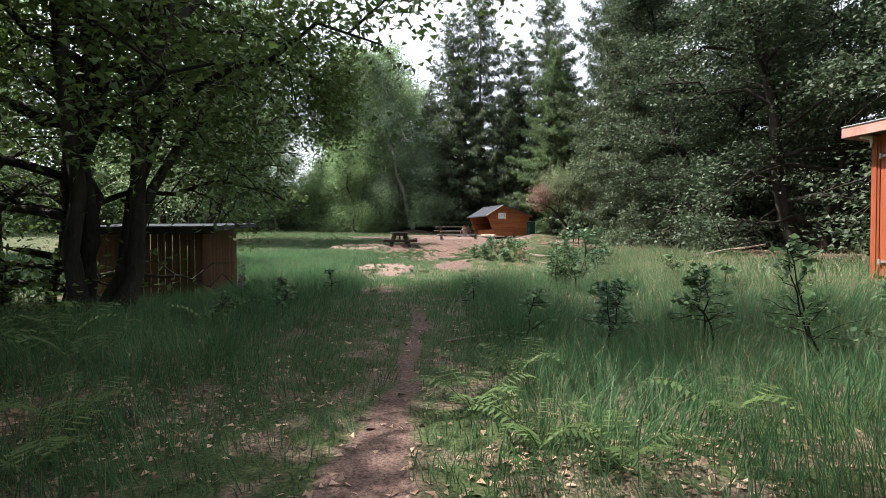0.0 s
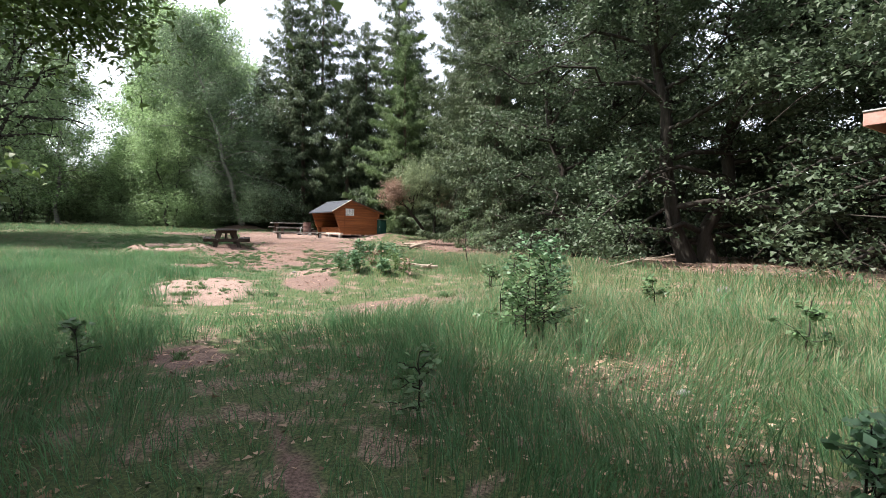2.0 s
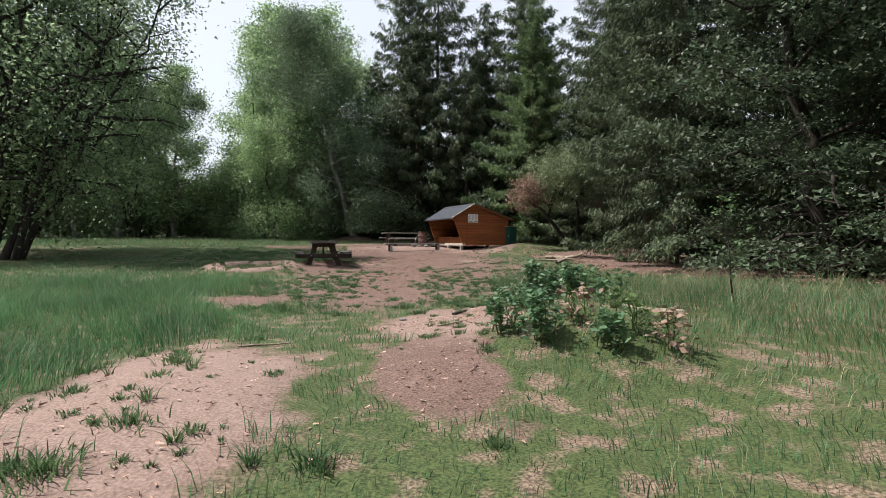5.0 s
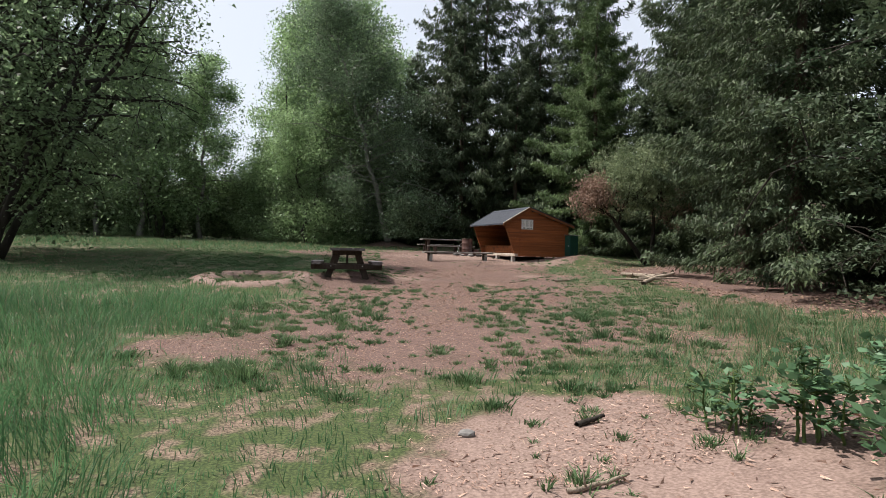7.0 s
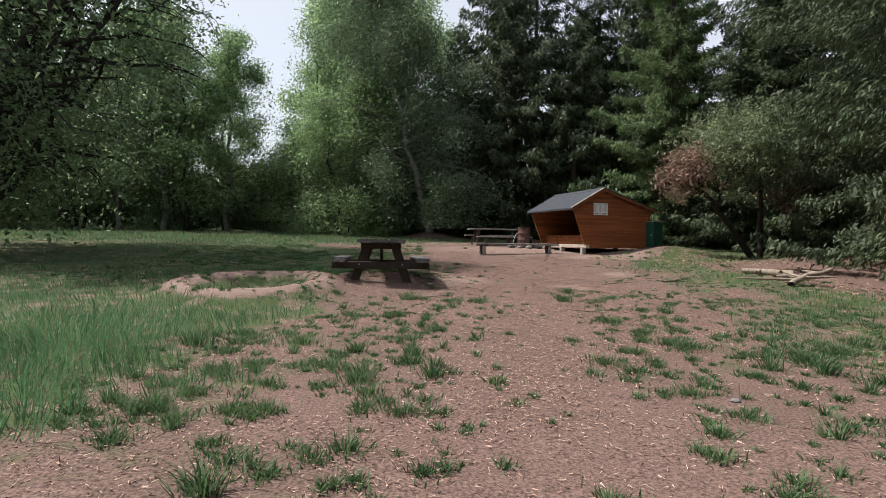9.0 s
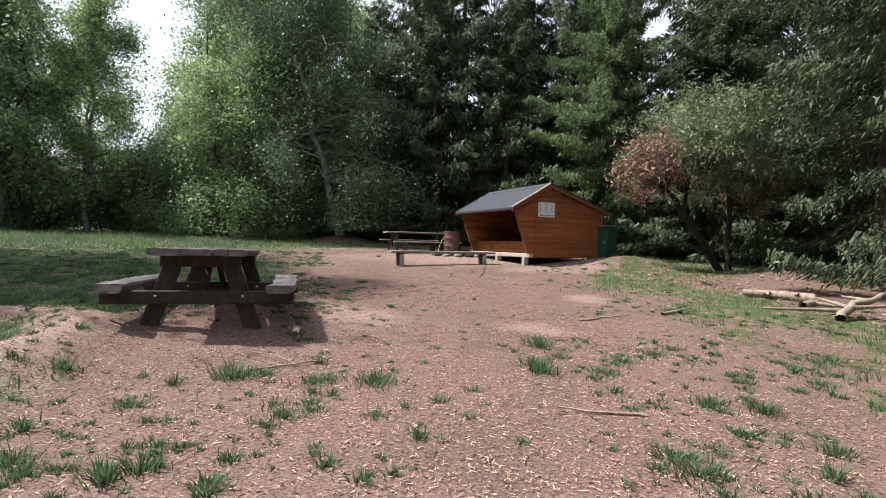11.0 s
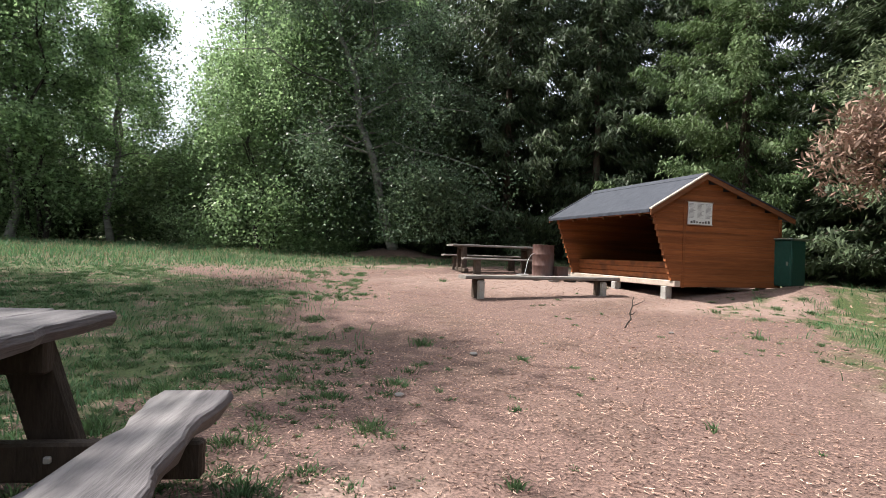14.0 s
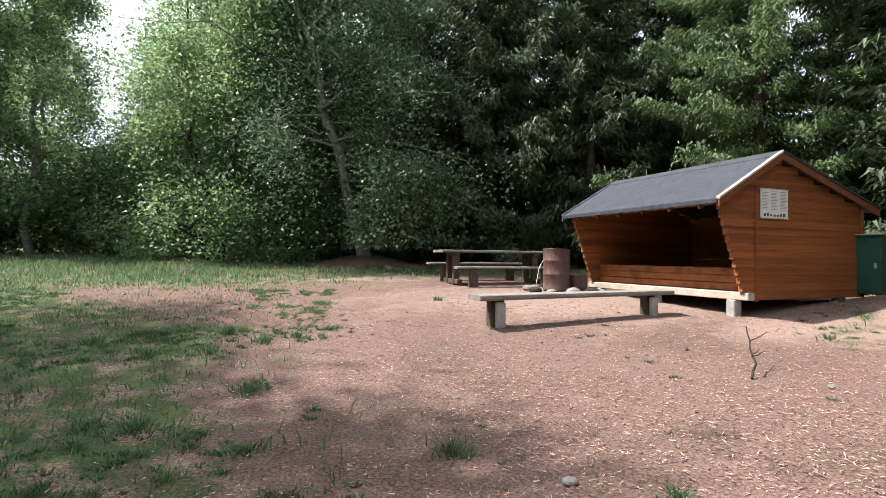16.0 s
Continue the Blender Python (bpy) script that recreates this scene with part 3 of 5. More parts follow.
for x, y, s in ((1.3, 52.2, 1.1), (-5.4, 55.0, 0.75), (-13.5, 55.0, 0.7), (-21.0, 53.5, 0.9)):
    copy_thing(shrubby, stand(x, y, rnd.uniform(0, 6), s))

# clump of dark-stemmed alders on the meadow, and unseen copies added for their shade
rng = np.random.default_rng(41)
ln, lf = broadleaf(rng, 15.4, 4.4, 3.4, 9, 0.34, 36000, 0.125, 0.45, 0.45, lean=(2.4, 1.6), low=0.1, limbs=90, per=24, tri=True, even=2.5)
clump = tree_parts("alder_clump", at_ground(-10.2, 33.4, 0.1), ln, [(*lf, ALDER_LEAF, "crown")], BARK, "dark many-stemmed alder clump standing in the meadow", "tree")
copy_thing(clump, stand(-12.9, 37.3, -0.3, 1.0, 1.32))
# added alders left of the view, there only to shade the walk
for x, y, s in ((-16.0, 24.0, 1.03), (-15.5, 15.5, 1.03), (-9.6, 5.8, 1.05), (-14.0, 2.5, 1.3), (-11.5, -2.5, 1.2)):
    copy_thing(clump, stand(x, y, rnd.uniform(0, 6.28), min(1.35, s), s))

# the many-stemmed tree by the wood shed
rng = np.random.default_rng(51)
ln, lf = broadleaf(rng, 8.6, 4.0, 1.9, 5, 0.24, 80000, 0.075, 0.42, 0.0, lean=(0.5, 0.2), low=0.05, limbs=56, bunch=0.24, per=24, layer=0.4, tri=True, clear=2.1)
ln.append((curve_to((0.1, 0, 0.3), (1.3, 0.4, 3.1), 7, wob=0.04, rng=rng), np.linspace(0.075, 0.05, 7)))
ln.append((curve_to((1.3, 0.4, 3.1), (1.95, 1.3, 3.05), 8, sag=0.2, wob=0.05, rng=rng), np.linspace(0.05, 0.015, 8)))
ln.append((curve_to((-0.1, -0.1, 0.2), (-0.5, 0.1, 4.6), 7, wob=0.06, rng=rng), np.linspace(0.11, 0.06, 7)))
ln.append((curve_to((0.4, 0.1, 3.2), (3.1, 1.9, 3.3), 8, sag=0.4, wob=0.06, rng=rng), np.linspace(0.06, 0.015, 8)))
knots = np.array((2.75, 1.7, 3.2)) + rng.normal(size=(130, 3)) * (0.35, 0.55, 0.36)
knots = knots[(knots[:, 2] > 2.5) & (knots[:, 0] < 3.2)]
bough = leaves(rng, np.repeat(knots, 70, 0) + rng.normal(size=(70 * len(knots), 3)) * 0.16, 0.06, 0.036, 0.45, droop=0.3, tri=True)
lf = (np.vstack([lf[0], bough[0]]), np.vstack([lf[1], bough[1] + len(lf[0])]))
willow = tree_parts("willow_tree", at_ground(-3.25, 7.2, 0.1), ln, [(*lf, OAK_LEAF, "crown")], BARK, "spreading many-stemmed willow leaning over a wood shed", "tree")
# added unseen copy left of the start, to shade the near ground
copy_thing(willow, stand(-6.5, 2.6, 2.6, 1.0, 1.2))
rng = np.random.default_rng(52)
ln, lf = broadleaf(rng, 5.5, 2.6, 0.5, 7, 0.2, 9000, 0.10, 0.4, 0.0, low=0.3, limbs=40, bunch=0.25)
tree_parts("willow_bush", at_ground(-4.9, 8.4, 0.1), ln, [(*lf, OAK_LEAF, "crown")], BARK, "tangled dark-stemmed willow bush beside the shed", "bush")

# beeches with branches down to the ground along the wood edge
rng = np.random.default_rng(61)
ln, lf = broadleaf(rng, 13.0, 5.2, 0.8, 2, 0.34, 84000, 0.105, 0.26, 0.0, low=0.42, limbs=60, bunch=0.34, top_r=0.35, layer=0.26, per=60, tri=True)
beech = tree_parts("beech_tree", at_ground(14.0, 15.3, 0.1), ln, [(*lf, BEECH_LEAF, "crown")], BARK, "wide dark beech with branches sweeping to the ground", "tree", "beeches along the wood edge")
# the two at negative y are added unseen behind the start to block skylight
for x, y, a, s in ((15.2, 9.0, 1.9, 1.0), (14.6, 21.8, 3.3, 0.95), (17.8, 12.0, 5.0, 1.15), (-4.0, -5.0, 0.6, 1.1), (5.0, -6.0, 2.2, 1.1)):
    copy_thing(beech, stand(x, y, a, s))

# spruces
SP_LABEL = "tall dark spruce with drooping needle branches"
kinds = []
for k, (h, r, b, n) in enumerate(((22.0, 5.2, 1.2, 44000), (17.0, 5.2, 0.8, 34000), (13.0, 3.8, 0.6, 22000))):
    kinds.append(spruce_shape(np.random.default_rng(70 + k), h, r, b, n, 0.29, slim=0.26))
places = [[(8.2, 53.0, 1.15), (11.2, 54.0, 1.12), (6.2, 55.5, 0.72), (14.6, 51.5, 0.85), (15.5, 57.0, 0.8), (18.5, 52.0, 0.9), (21.0, 43.5, 1.05), (17.0, 49.5, 1.05), (21.8, 38.5, 1.05), (25.0, 47.0, 1.0), (21.5, 17.5, 0.95), (20.5, 24.0, 1.0), (22.0, 11.0, 0.95), (23.0, 31.0, 0.95)],
          [(8.9, 51.0), (19.0, 50.0), (19.5, 42.5), (22.5, 47), (20.5, 33.0), (22.5, 26.5), (24, 20), (23, 10)],
          [(12.2, 49.0), (6.2, 52.5), (17.8, 40.5), (19.5, 37.0)]]
for (ln, lf), pl, k in zip(kinds, places, range(3)):
    first = None
    for x, y, *z in pl:
        if first is None:
            first = tree_parts("spruce_tree", at_ground(x, y, 0.05), ln, [(*lf, SPRUCE, "crown")], SPRUCE_BARK, SP_LABEL, "tree", "spruces of the wood")
        else:
            s = z[0] if z else rnd.uniform(0.75, 1.0)
            copy_thing(first, stand(x, y, rnd.uniform(0, 6.28), max(s, 0.9) * rnd.uniform(1.0, 1.2), s * rnd.uniform(0.9, 1.05)))
for seed, x, y, h, r, b, n, m, lab in ((81, 14.8, 28.6, 21.0, 4.8, 1.3, 125000, SPRUCE, "broad spruce with long hanging needle branches"),
                                       (82, 15.8, 44.8, 17.0, 4.2, 1.6, 90000, SPRUCE_BRIGHT, "sunlit spruce with bright green branches behind the shelter"),
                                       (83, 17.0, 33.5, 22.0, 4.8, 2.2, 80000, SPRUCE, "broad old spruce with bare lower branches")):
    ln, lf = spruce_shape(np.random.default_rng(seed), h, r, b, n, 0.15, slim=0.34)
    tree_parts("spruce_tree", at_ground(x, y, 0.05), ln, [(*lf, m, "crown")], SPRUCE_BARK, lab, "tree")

# juniper with a dead reddish side
rng = np.random.default_rng(91)
jl = [(curve_to((0, 0, -0.1), (-2.2, -0.3, 2.3), 8, sag=0.1, wob=0.03, rng=rng), np.linspace(0.12, 0.07, 8)),
      (curve_to((0.15, 0, -0.1), (0.1, 0, 3.0), 8, wob=0.05, rng=rng), np.linspace(0.11, 0.05, 8)),
      (curve_to((-1.6, -0.2, 1.8), (-0.8, -0.2, 4.2), 6, wob=0.05, rng=rng), np.linspace(0.06, 0.02, 6))]
green, red = [], []
for c, s, n, store in (((-1.1, -0.2, 3.8), (0.75, 0.8, 0.6), 440, green), ((0.4, 0, 3.9), (0.7, 0.7, 0.65), 320, green), ((-1.9, -0.3, 3.0), (0.45, 0.6, 0.5), 130, green), ((-2.8, -0.3, 3.0), (0.34, 0.45, 0.36), 190, red), ((1.3, 0.1, 2.6), (0.5, 0.5, 0.4), 60, red)):
    cc = np.array(c) + rng.normal(size=(n, 3)) * s
    store.append(np.repeat(cc, 26, 0) + rng.normal(size=(n * 26, 3)) * 0.13)
    for q in cc[:14]:
        jl.append((curve_to(np.array(c) * (0.8, 0.8, 0.75), q, 5, wob=0.05, rng=rng), np.linspace(0.03, 0.008, 5)))
gv, gf = leaves(rng, np.vstack(green), 0.13, 0.04, 0.1, droop=-0.3)
rv, rf = leaves(rng, np.vstack(red), 0.16, 0.04, 0.1, droop=0.1)
tree_parts("juniper_tree", at_ground(14.6, 36.3, 0.05), jl, [(gv, gf, JUNIPER, "crown"), (rv, rf, DEAD, "dead_crown")], BARK, "leaning juniper with grey-green crown and a dead reddish side", "tree")

# undergrowth at the foot of the far trees
rng = np.random.default_rng(95)
ln, lf = broadleaf(rng, 3.4, 2.0, 0.2, 4, 0.08, 8000, 0.18, 0.45, 0.0, low=0.2, limbs=24, bunch=0.3, tri=True)
bush = tree_parts("undergrowth_bush", at_ground(-3.5, 55, 0.05), ln, [(*lf, UNDER_LEAF, "crown")], BARK, "leafy green undergrowth bush at the wood edge", "bush", "undergrowth along the meadow edge")
for x, y, s in ((-7, 57, 1.2), (-12, 57, 1.1), (-16, 58, 1.3), (-21, 57, 1.1), (-25, 55, 1.2), (-30, 54, 1.3), (1, 56, 1.2), (5, 57, 1.1), (-36, 50, 1.3), (9, 58, 1.4), (13, 52, 1.0), (-1, 60, 1.5), (-9, 62, 1.6), (-18, 63, 1.6), (-28, 62, 1.6), (20, 48, 1.0), (-33, 58, 1.4), (-44, 50, 1.5), (17, 45, 0.8), (23, 41, 1.0), (16, 52, 1.3), (22, 34, 0.9), (21, 29, 0.9)):
    copy_thing(bush, stand(x, y, rnd.uniform(0, 6.28), s, s * rnd.uniform(0.8, 1.3)))


def far_woods():
    rng = np.random.default_rng(3)
    n = 240
    a = np.linspace(0, 2 * math.pi, n, endpoint=False)
    R = 95 + 6 * np.sin(5 * a)
    V = []
    for k, f in enumerate((0, 0.45, 0.8, 1.0)):
        h = (9 + rng.normal(size=n) * 2.2) * f
        V.append(np.stack([np.cos(a) * (R + 3 * k + rng.normal(size=n)), 25 + np.sin(a) * (R + 3 * k + rng.normal(size=n)), h - (k == 0) * 1.5 + 1.5], -1))
    i, j = np.meshgrid(np.arange(3), np.arange(n), indexing="ij")
    b = i * n + j
    c = i * n + (j + 1) % n
    ob = part("backdrop", np_mesh("backdrop", np.vstack(V), np.stack([b, c, c + n, b + n], -1).reshape(-1, 4)), mat("far_woods", (0.05, 0.078, 0.036), (0.12, 0.165, 0.075), 0.5, 0.9, 0.8, fine=5))
    tagged(ob, "distant dark green woods around the meadow", "woods", kind="structure")


far_woods()


# ---- wind shelter ----
def shelter():
    base = Matrix.Translation((9.40, 37.28, 0.985)) @ Matrix.Rotation(0.20, 4, "Z")
    ob = thing("wind_shelter", base, "open-fronted log wind shelter stained orange-brown with felt roof", "shelter")
    L, ridge, eave, xf, xb = 3.66, 2.39, 1.64, -1.30, 2.34
    row = 0.118
    zs = np.arange(0.20, 2.32, row)

    def front(z):
        return np.interp(z, (0.2, 1.62, 1.72), (-0.64, -1.18, -1.20))

    def ends(z):
        a, b = float(front(z)), 2.02
        if z > 1.55:
            a = max(a, xf + (z - eave + 0.10) / (ridge - eave) * -xf)
            b = min(b, xb - (z - eave + 0.10) / (ridge - eave) * xb)
        return a, b
    wob = random.Random(4)
    for y0, y1 in ((0.12, 0.19), (L - 0.19, L - 0.12)):
        for z in zs:
            a, b = ends(z + row * 0.3)
            if b - a < 0.15:
                continue
            d = wob.uniform(-0.004, 0.004)
            part("log", box(a, b, y0 + d, y1 + d, z, z + row - 0.0012, 0.004), STAIN, ob)
        part("corner_board", box(-0.45, -0.39, y0 - 0.022 if y0 < 1 else y1, y0 if y0 < 1 else y1 + 0.022, 0.18, 1.86), STAIN, ob)
    for z in zs[:12]:
        part("log", box(2.02, 2.09, 0.1, L - 0.1, z, z + row - 0.0005, 0.002), STAIN, ob)
    for z in (0.32, 0.44, 0.555):
        part("front_log", box(-0.53, -0.46, 0.195, L - 0.195, z, z + 0.112, 0.012), STAIN, ob)
    part("sill_beam", box(-0.67, -0.53, 0.05, L - 0.05, 0.20, 0.315, 0.01), TRIM, ob, "pale worn sill beam")
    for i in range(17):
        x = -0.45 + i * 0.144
        part("floor_board", box(x, x + 0.138, 0.2, L - 0.2, 0.53, 0.56), INNER_BOARDS, ob)
    for y in (0.32, 1.85, L - 0.35):
        for x in (-0.62, 1.8):
            part("pier", box(x - 0.08, x + 0.08, y - 0.07, y + 0.07, -0.25, 0.20, 0.012), CONCRETE, ob, "pale concrete pier")
    t = 0.05
    for x0, z0, x1, z1, nm in ((xf, eave, 0.0, ridge, "roof_front"), (0.0, ridge, xb, eave, "roof_back")):
        part(nm, prism(((x0, z0), (x1, z1), (x1, z1 - t), (x0, z0 - t)), 0.03, L - 0.03), FELT, ob, "dark grey roofing felt")
        for ya, yb in ((0.0, 0.03), (L - 0.03, L)):
            part("barge_board", prism(((x0, z0 - 0.015), (x1, z1 - 0.015), (x1, z1 - 0.115), (x0, z0 - 0.115)), ya, yb), FASCIA, ob, "brown stained barge board")
            part("roof_edging", prism(((x0, z0 + 0.018), (x1, z1 + 0.018), (x1, z1 - 0.012), (x0, z0 - 0.012)), ya - 0.012, yb + 0.025), TRIM if x0 < 0 and ya < 1 else FELT, ob)
    part("ridge_cap", prism(((-0.14, ridge - 0.07), (0, ridge + 0.022), (0.14, ridge - 0.035), (0.14, ridge - 0.05), (0, ridge + 0.004), (-0.14, ridge - 0.085)), 0.05, L - 0.05), FELT, ob)
    for x0, x1, z in ((-1.17, -1.09, 1.575), (1.93, 2.01, 1.56)):
        part("wall_plate", box(x0, x1, 0.2, L - 0.2, z, z + 0.11), STAIN, ob)
    part("front_fascia", box(xf - 0.02, xf, 0.03, L - 0.03, eave - 0.07, eave - 0.01), FELT, ob)
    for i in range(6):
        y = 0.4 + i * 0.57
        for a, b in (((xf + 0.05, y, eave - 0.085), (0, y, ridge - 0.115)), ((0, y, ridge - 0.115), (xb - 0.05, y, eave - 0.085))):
            part("rafter", beam(a, b, 0.05, 0.09), INNER_BOARDS, ob)
    # the notice on the gable
    nb = thing("notice_board", base @ Matrix.Translation((-0.062, 0.1, 1.41)), "white printed notice in three columns on the shelter gable", "sign")
    part("sheet", box(-0.29, 0.29, -0.012, 0.012, 0, 0.42, 0.002), PAPER, nb)
    part("frame_rail", box(-0.305, 0.305, -0.018, 0.014, 0.42, 0.435, 0.002), TRIM, nb)
    part("frame_rail", box(-0.305, 0.305, -0.018, 0.014, -0.015, 0.0, 0.002), TRIM, nb)
    rows = bmesh.new()
    wr = random.Random(8)
    for c in (-0.2, 0.0, 0.2):
        for k in range(13):
            w = wr.uniform(0.09, 0.155)
            sub = box(c - 0.08, c - 0.08 + w, -0.0145, -0.0125, 0.385 - k * 0.022, 0.393 - k * 0.022, 0)
            me = bpy.data.meshes.new("row")
            sub.to_mesh(me)
            sub.free()
            rows.from_mesh(me)
            bpy.data.meshes.remove(me)
    part("print", rows, INK, nb, "small grey printed lines")
    for k in range(7):
        x = -0.24 + k * 0.07
        part("picture", box(x, x + wr.uniform(0.03, 0.05), -0.0148, -0.0125, 0.02, 0.02 + wr.uniform(0.025, 0.055), 0), INK_DARK, nb, "small dark picture")


shelter()


# ---- green bin ----
def bin_box():
    ob = thing("waste_bin", pose(11.55, 37.76, float(ground_z(11.55, 37.76)) + 0.01, 0, 0, 20), "dark green painted metal bin beside the shelter", "bin")
    part("body", box(-0.25, 0.25, -0.21, 0.21, 0.04, 0.97, 0.012), GREEN_PAINT, ob)
    part("door", box(-0.262, -0.25, -0.185, 0.185, 0.08, 0.92, 0.005), GREEN_PAINT, ob)
    part("side_panel", box(-0.22, 0.22, -0.22, -0.21, 0.08, 0.92, 0.004), GREEN_PAINT, ob)
    part("lid", box(-0.29, 0.29, -0.245, 0.245, 0.97, 1.005, 0.01), GREEN_PAINT, ob)
    part("lid_rim", box(-0.296, 0.296, -0.251, 0.251, 0.99, 1.012, 0.004), STEEL, ob, "worn bright lid rim")
    part("latch", box(-0.276, -0.262, -0.16, -0.12, 0.46, 0.54, 0.003), STEEL, ob)
    for x in (-0.21, 0.21):
        for y in (-0.17, 0.17):
            part("foot", box(x - 0.03, x + 0.03, y - 0.03, y + 0.03, 0, 0.04, 0), BLACK_METAL, ob)


bin_box()


# ---- picnic table ----
def plank(x0, x1, y0, y1, z0, z1, seed, wave_amp=0.02, n=18, slab=0.0):
    """A sawn plank along y with one waney edge on each side."""
    rng = np.random.default_rng(seed)
    bm = bmesh.new()
    ys = np.linspace(y0, y1, n)
    wl = np.convolve(rng.normal(size=n + 4), np.ones(5) / 5, "valid") * wave_amp * 2
    wr_ = np.convolve(rng.normal(size=n + 4), np.ones(5) / 5, "valid") * wave_amp * 2
    rings = []
    for y, a, b in zip(ys, wl, wr_):
        sag = rng.normal() * 0.0015
        low = z0 - slab * (1 + 0.25 * rng.normal())
        rings.append([bm.verts.new(p) for p in ((x0 + a + 0.3 * slab, y, low), (x1 + b - 0.3 * slab, y, low), (x1 + b + 0.014, y, z0 * 0.6 + z1 * 0.4), (x1 + b + 0.006, y, z1 - 0.008), (x1 + b - 0.004, y, z1 + sag), (x0 + a + 0.004, y, z1 + sag), (x0 + a - 0.006, y, z1 - 0.008), (x0 + a - 0.014, y, z0 * 0.6 + z1 * 0.4))])
    for r, s in zip(rings, rings[1:]):
        for i in range(8):
            bm.faces.new((r[i], r[(i + 1) % 8], s[(i + 1) % 8], s[i]))
    bm.faces.new(rings[0][::-1])
    bm.faces.new(rings[-1])
    bmesh.ops.recalc_face_normals(bm, faces=bm.faces[:])
    return bm


def picnic_table(m, label, length, top_w, seat_out, top_h, seat_h, wood, legwood):
    ob = thing("picnic_table", m, label, "picnic table")
    h = length / 2
    n = 3
    w = top_w / n
    for i in range(n):
        x = -top_w / 2 + i * w
        part("top_plank", plank(x + 0.010, x + w - 0.010, -h - 0.05, h + 0.05, top_h - 0.055, top_h, 100 + i, 0.008 if i == 1 else 0.03, slab=0.012), wood, ob)
    for s in (-1, 1):
        part("seat", plank(s * seat_out - 0.11, s * seat_out + 0.11, -h, h, seat_h - 0.05, seat_h, 110 + s, 0.032, slab=0.03), wood, ob)
    for y in (-h + 0.32, h - 0.32):
        part("seat_beam", box(-seat_out - 0.13, seat_out + 0.13, y - 0.11, y - 0.05, seat_h - 0.21, seat_h - 0.075, 0.01), legwood, ob)
        part("top_beam", box(-top_w / 2 + 0.04, top_w / 2 - 0.04, y - 0.11, y - 0.05, top_h - 0.18, top_h - 0.057, 0.01), legwood, ob)
        for s in (-1, 1):
            part("leg", beam((s * 0.52, y, -0.12), (s * 0.24, y, top_h - 0.06), 0.06, 0.16), legwood, ob)
            part("bolt", box(s * 0.40 - 0.012, s * 0.40 + 0.012, y - 0.125, y - 0.108, seat_h - 0.14, seat_h - 0.116, 0.004), STEEL, ob)
        part("brace", beam((0, y - 0.01, seat_h - 0.15), (0, y * 0.25, top_h - 0.08), 0.05, 0.10), legwood, ob)
    return ob


picnic_table(pose(1.60, 29.22, 0.635, -0.8, 0, 0.5), "tarred dark plank picnic table with fixed benches, near black", 2.06, 0.83, 0.77, 0.755, 0.415, TABLE_TOP, TABLE_LEG)


# ---- benches and table by the fire ----
def log_bench(m, length, width, height, label, posts):
    ob = thing("plank_bench", m, label, "bench")
    bm = plank(-width / 2, width / 2, -length / 2, length / 2, height - 0.065, height, 130 + int(length * 10), 0.012)
    part("seat", bm, GREY_WOOD, ob)
    for y in posts:
        part("post", box(-0.11, 0.02, y - 0.10, y + 0.10, -0.2, height - 0.066, 0.015), EDGE_BARK, ob)
        part("post_stone", box(0.025, 0.115, y - 0.06, y + 0.06, -0.2, height - 0.09, 0.02), CONCRETE, ob, "pale worn concrete post")
    return ob


log_bench(pose(6.22, 37.32, 0.92, 0, 0, -74), 3.35, 0.27, 0.39, "long low weathered plank bench on short posts", (-1.33, 1.33))


def camp_table():
    m = pose(6.45, 42.3, float(ground_z(6.45, 42.3)) - 0.01, 0, 0, 6)
    ob = thing("camp_table", m, "grey weathered plank table on dark posts near the fire barrel", "table")
    for i in range(3):
        bm = plank(-0.36 + i * 0.24 + 0.005, -0.36 + i * 0.24 + 0.235, -1.3, 1.3, 0.70, 0.755, 150 + i, 0.006)
        bmesh.ops.rotate(bm, verts=bm.verts[:], cent=(0, 0, 0), matrix=Matrix.Rotation(radians(-90), 3, "Z"))
        part("top_plank", bm, GREY_WOOD_X, ob)
    for x in (-0.95, 0.95):
        for y in (-0.22, 0.22):
            part("leg", box(x - 0.07, x + 0.07, y - 0.06, y + 0.06, -0.15, 0.64, 0.012), EDGE_BARK, ob)
        part("top_beam", box(x - 0.05, x + 0.05, -0.33, 0.33, 0.635, 0.698, 0.006), EDGE_BARK, ob)
        part("foot_beam", box(x - 0.06, x + 0.06, -0.5, 0.5, 0.02, 0.12, 0.01), EDGE_BARK, ob)
    for y, nm in ((-0.78, "front"), (0.8, "rear")):
        x0, y0 = 6.45 - y * math.sin(radians(6)), 42.3 + y * math.cos(radians(6))
        b = thing("plank_bench", pose(x0 + (0.1 if y < 0 else -0.05), y0, float(ground_z(x0, y0)), 0, 0, 6), "narrow grey weathered plank bench beside the camp table", "bench", "benches by the camp table")
        bm = plank(-0.13, 0.13, -1.25, 1.25, 0.38, 0.43, 160 + int(y * 10), 0.008)
        bmesh.ops.rotate(bm, verts=bm.verts[:], cent=(0, 0, 0), matrix=Matrix.Rotation(radians(-90), 3, "Z"))
        part("seat", bm, GREY_WOOD_X, b)
        for x in (-0.85, 0.85):
            part("post", box(x - 0.08, x + 0.08, -0.10, 0.10, -0.15, 0.379, 0.015), EDGE_BARK, b)


camp_table()


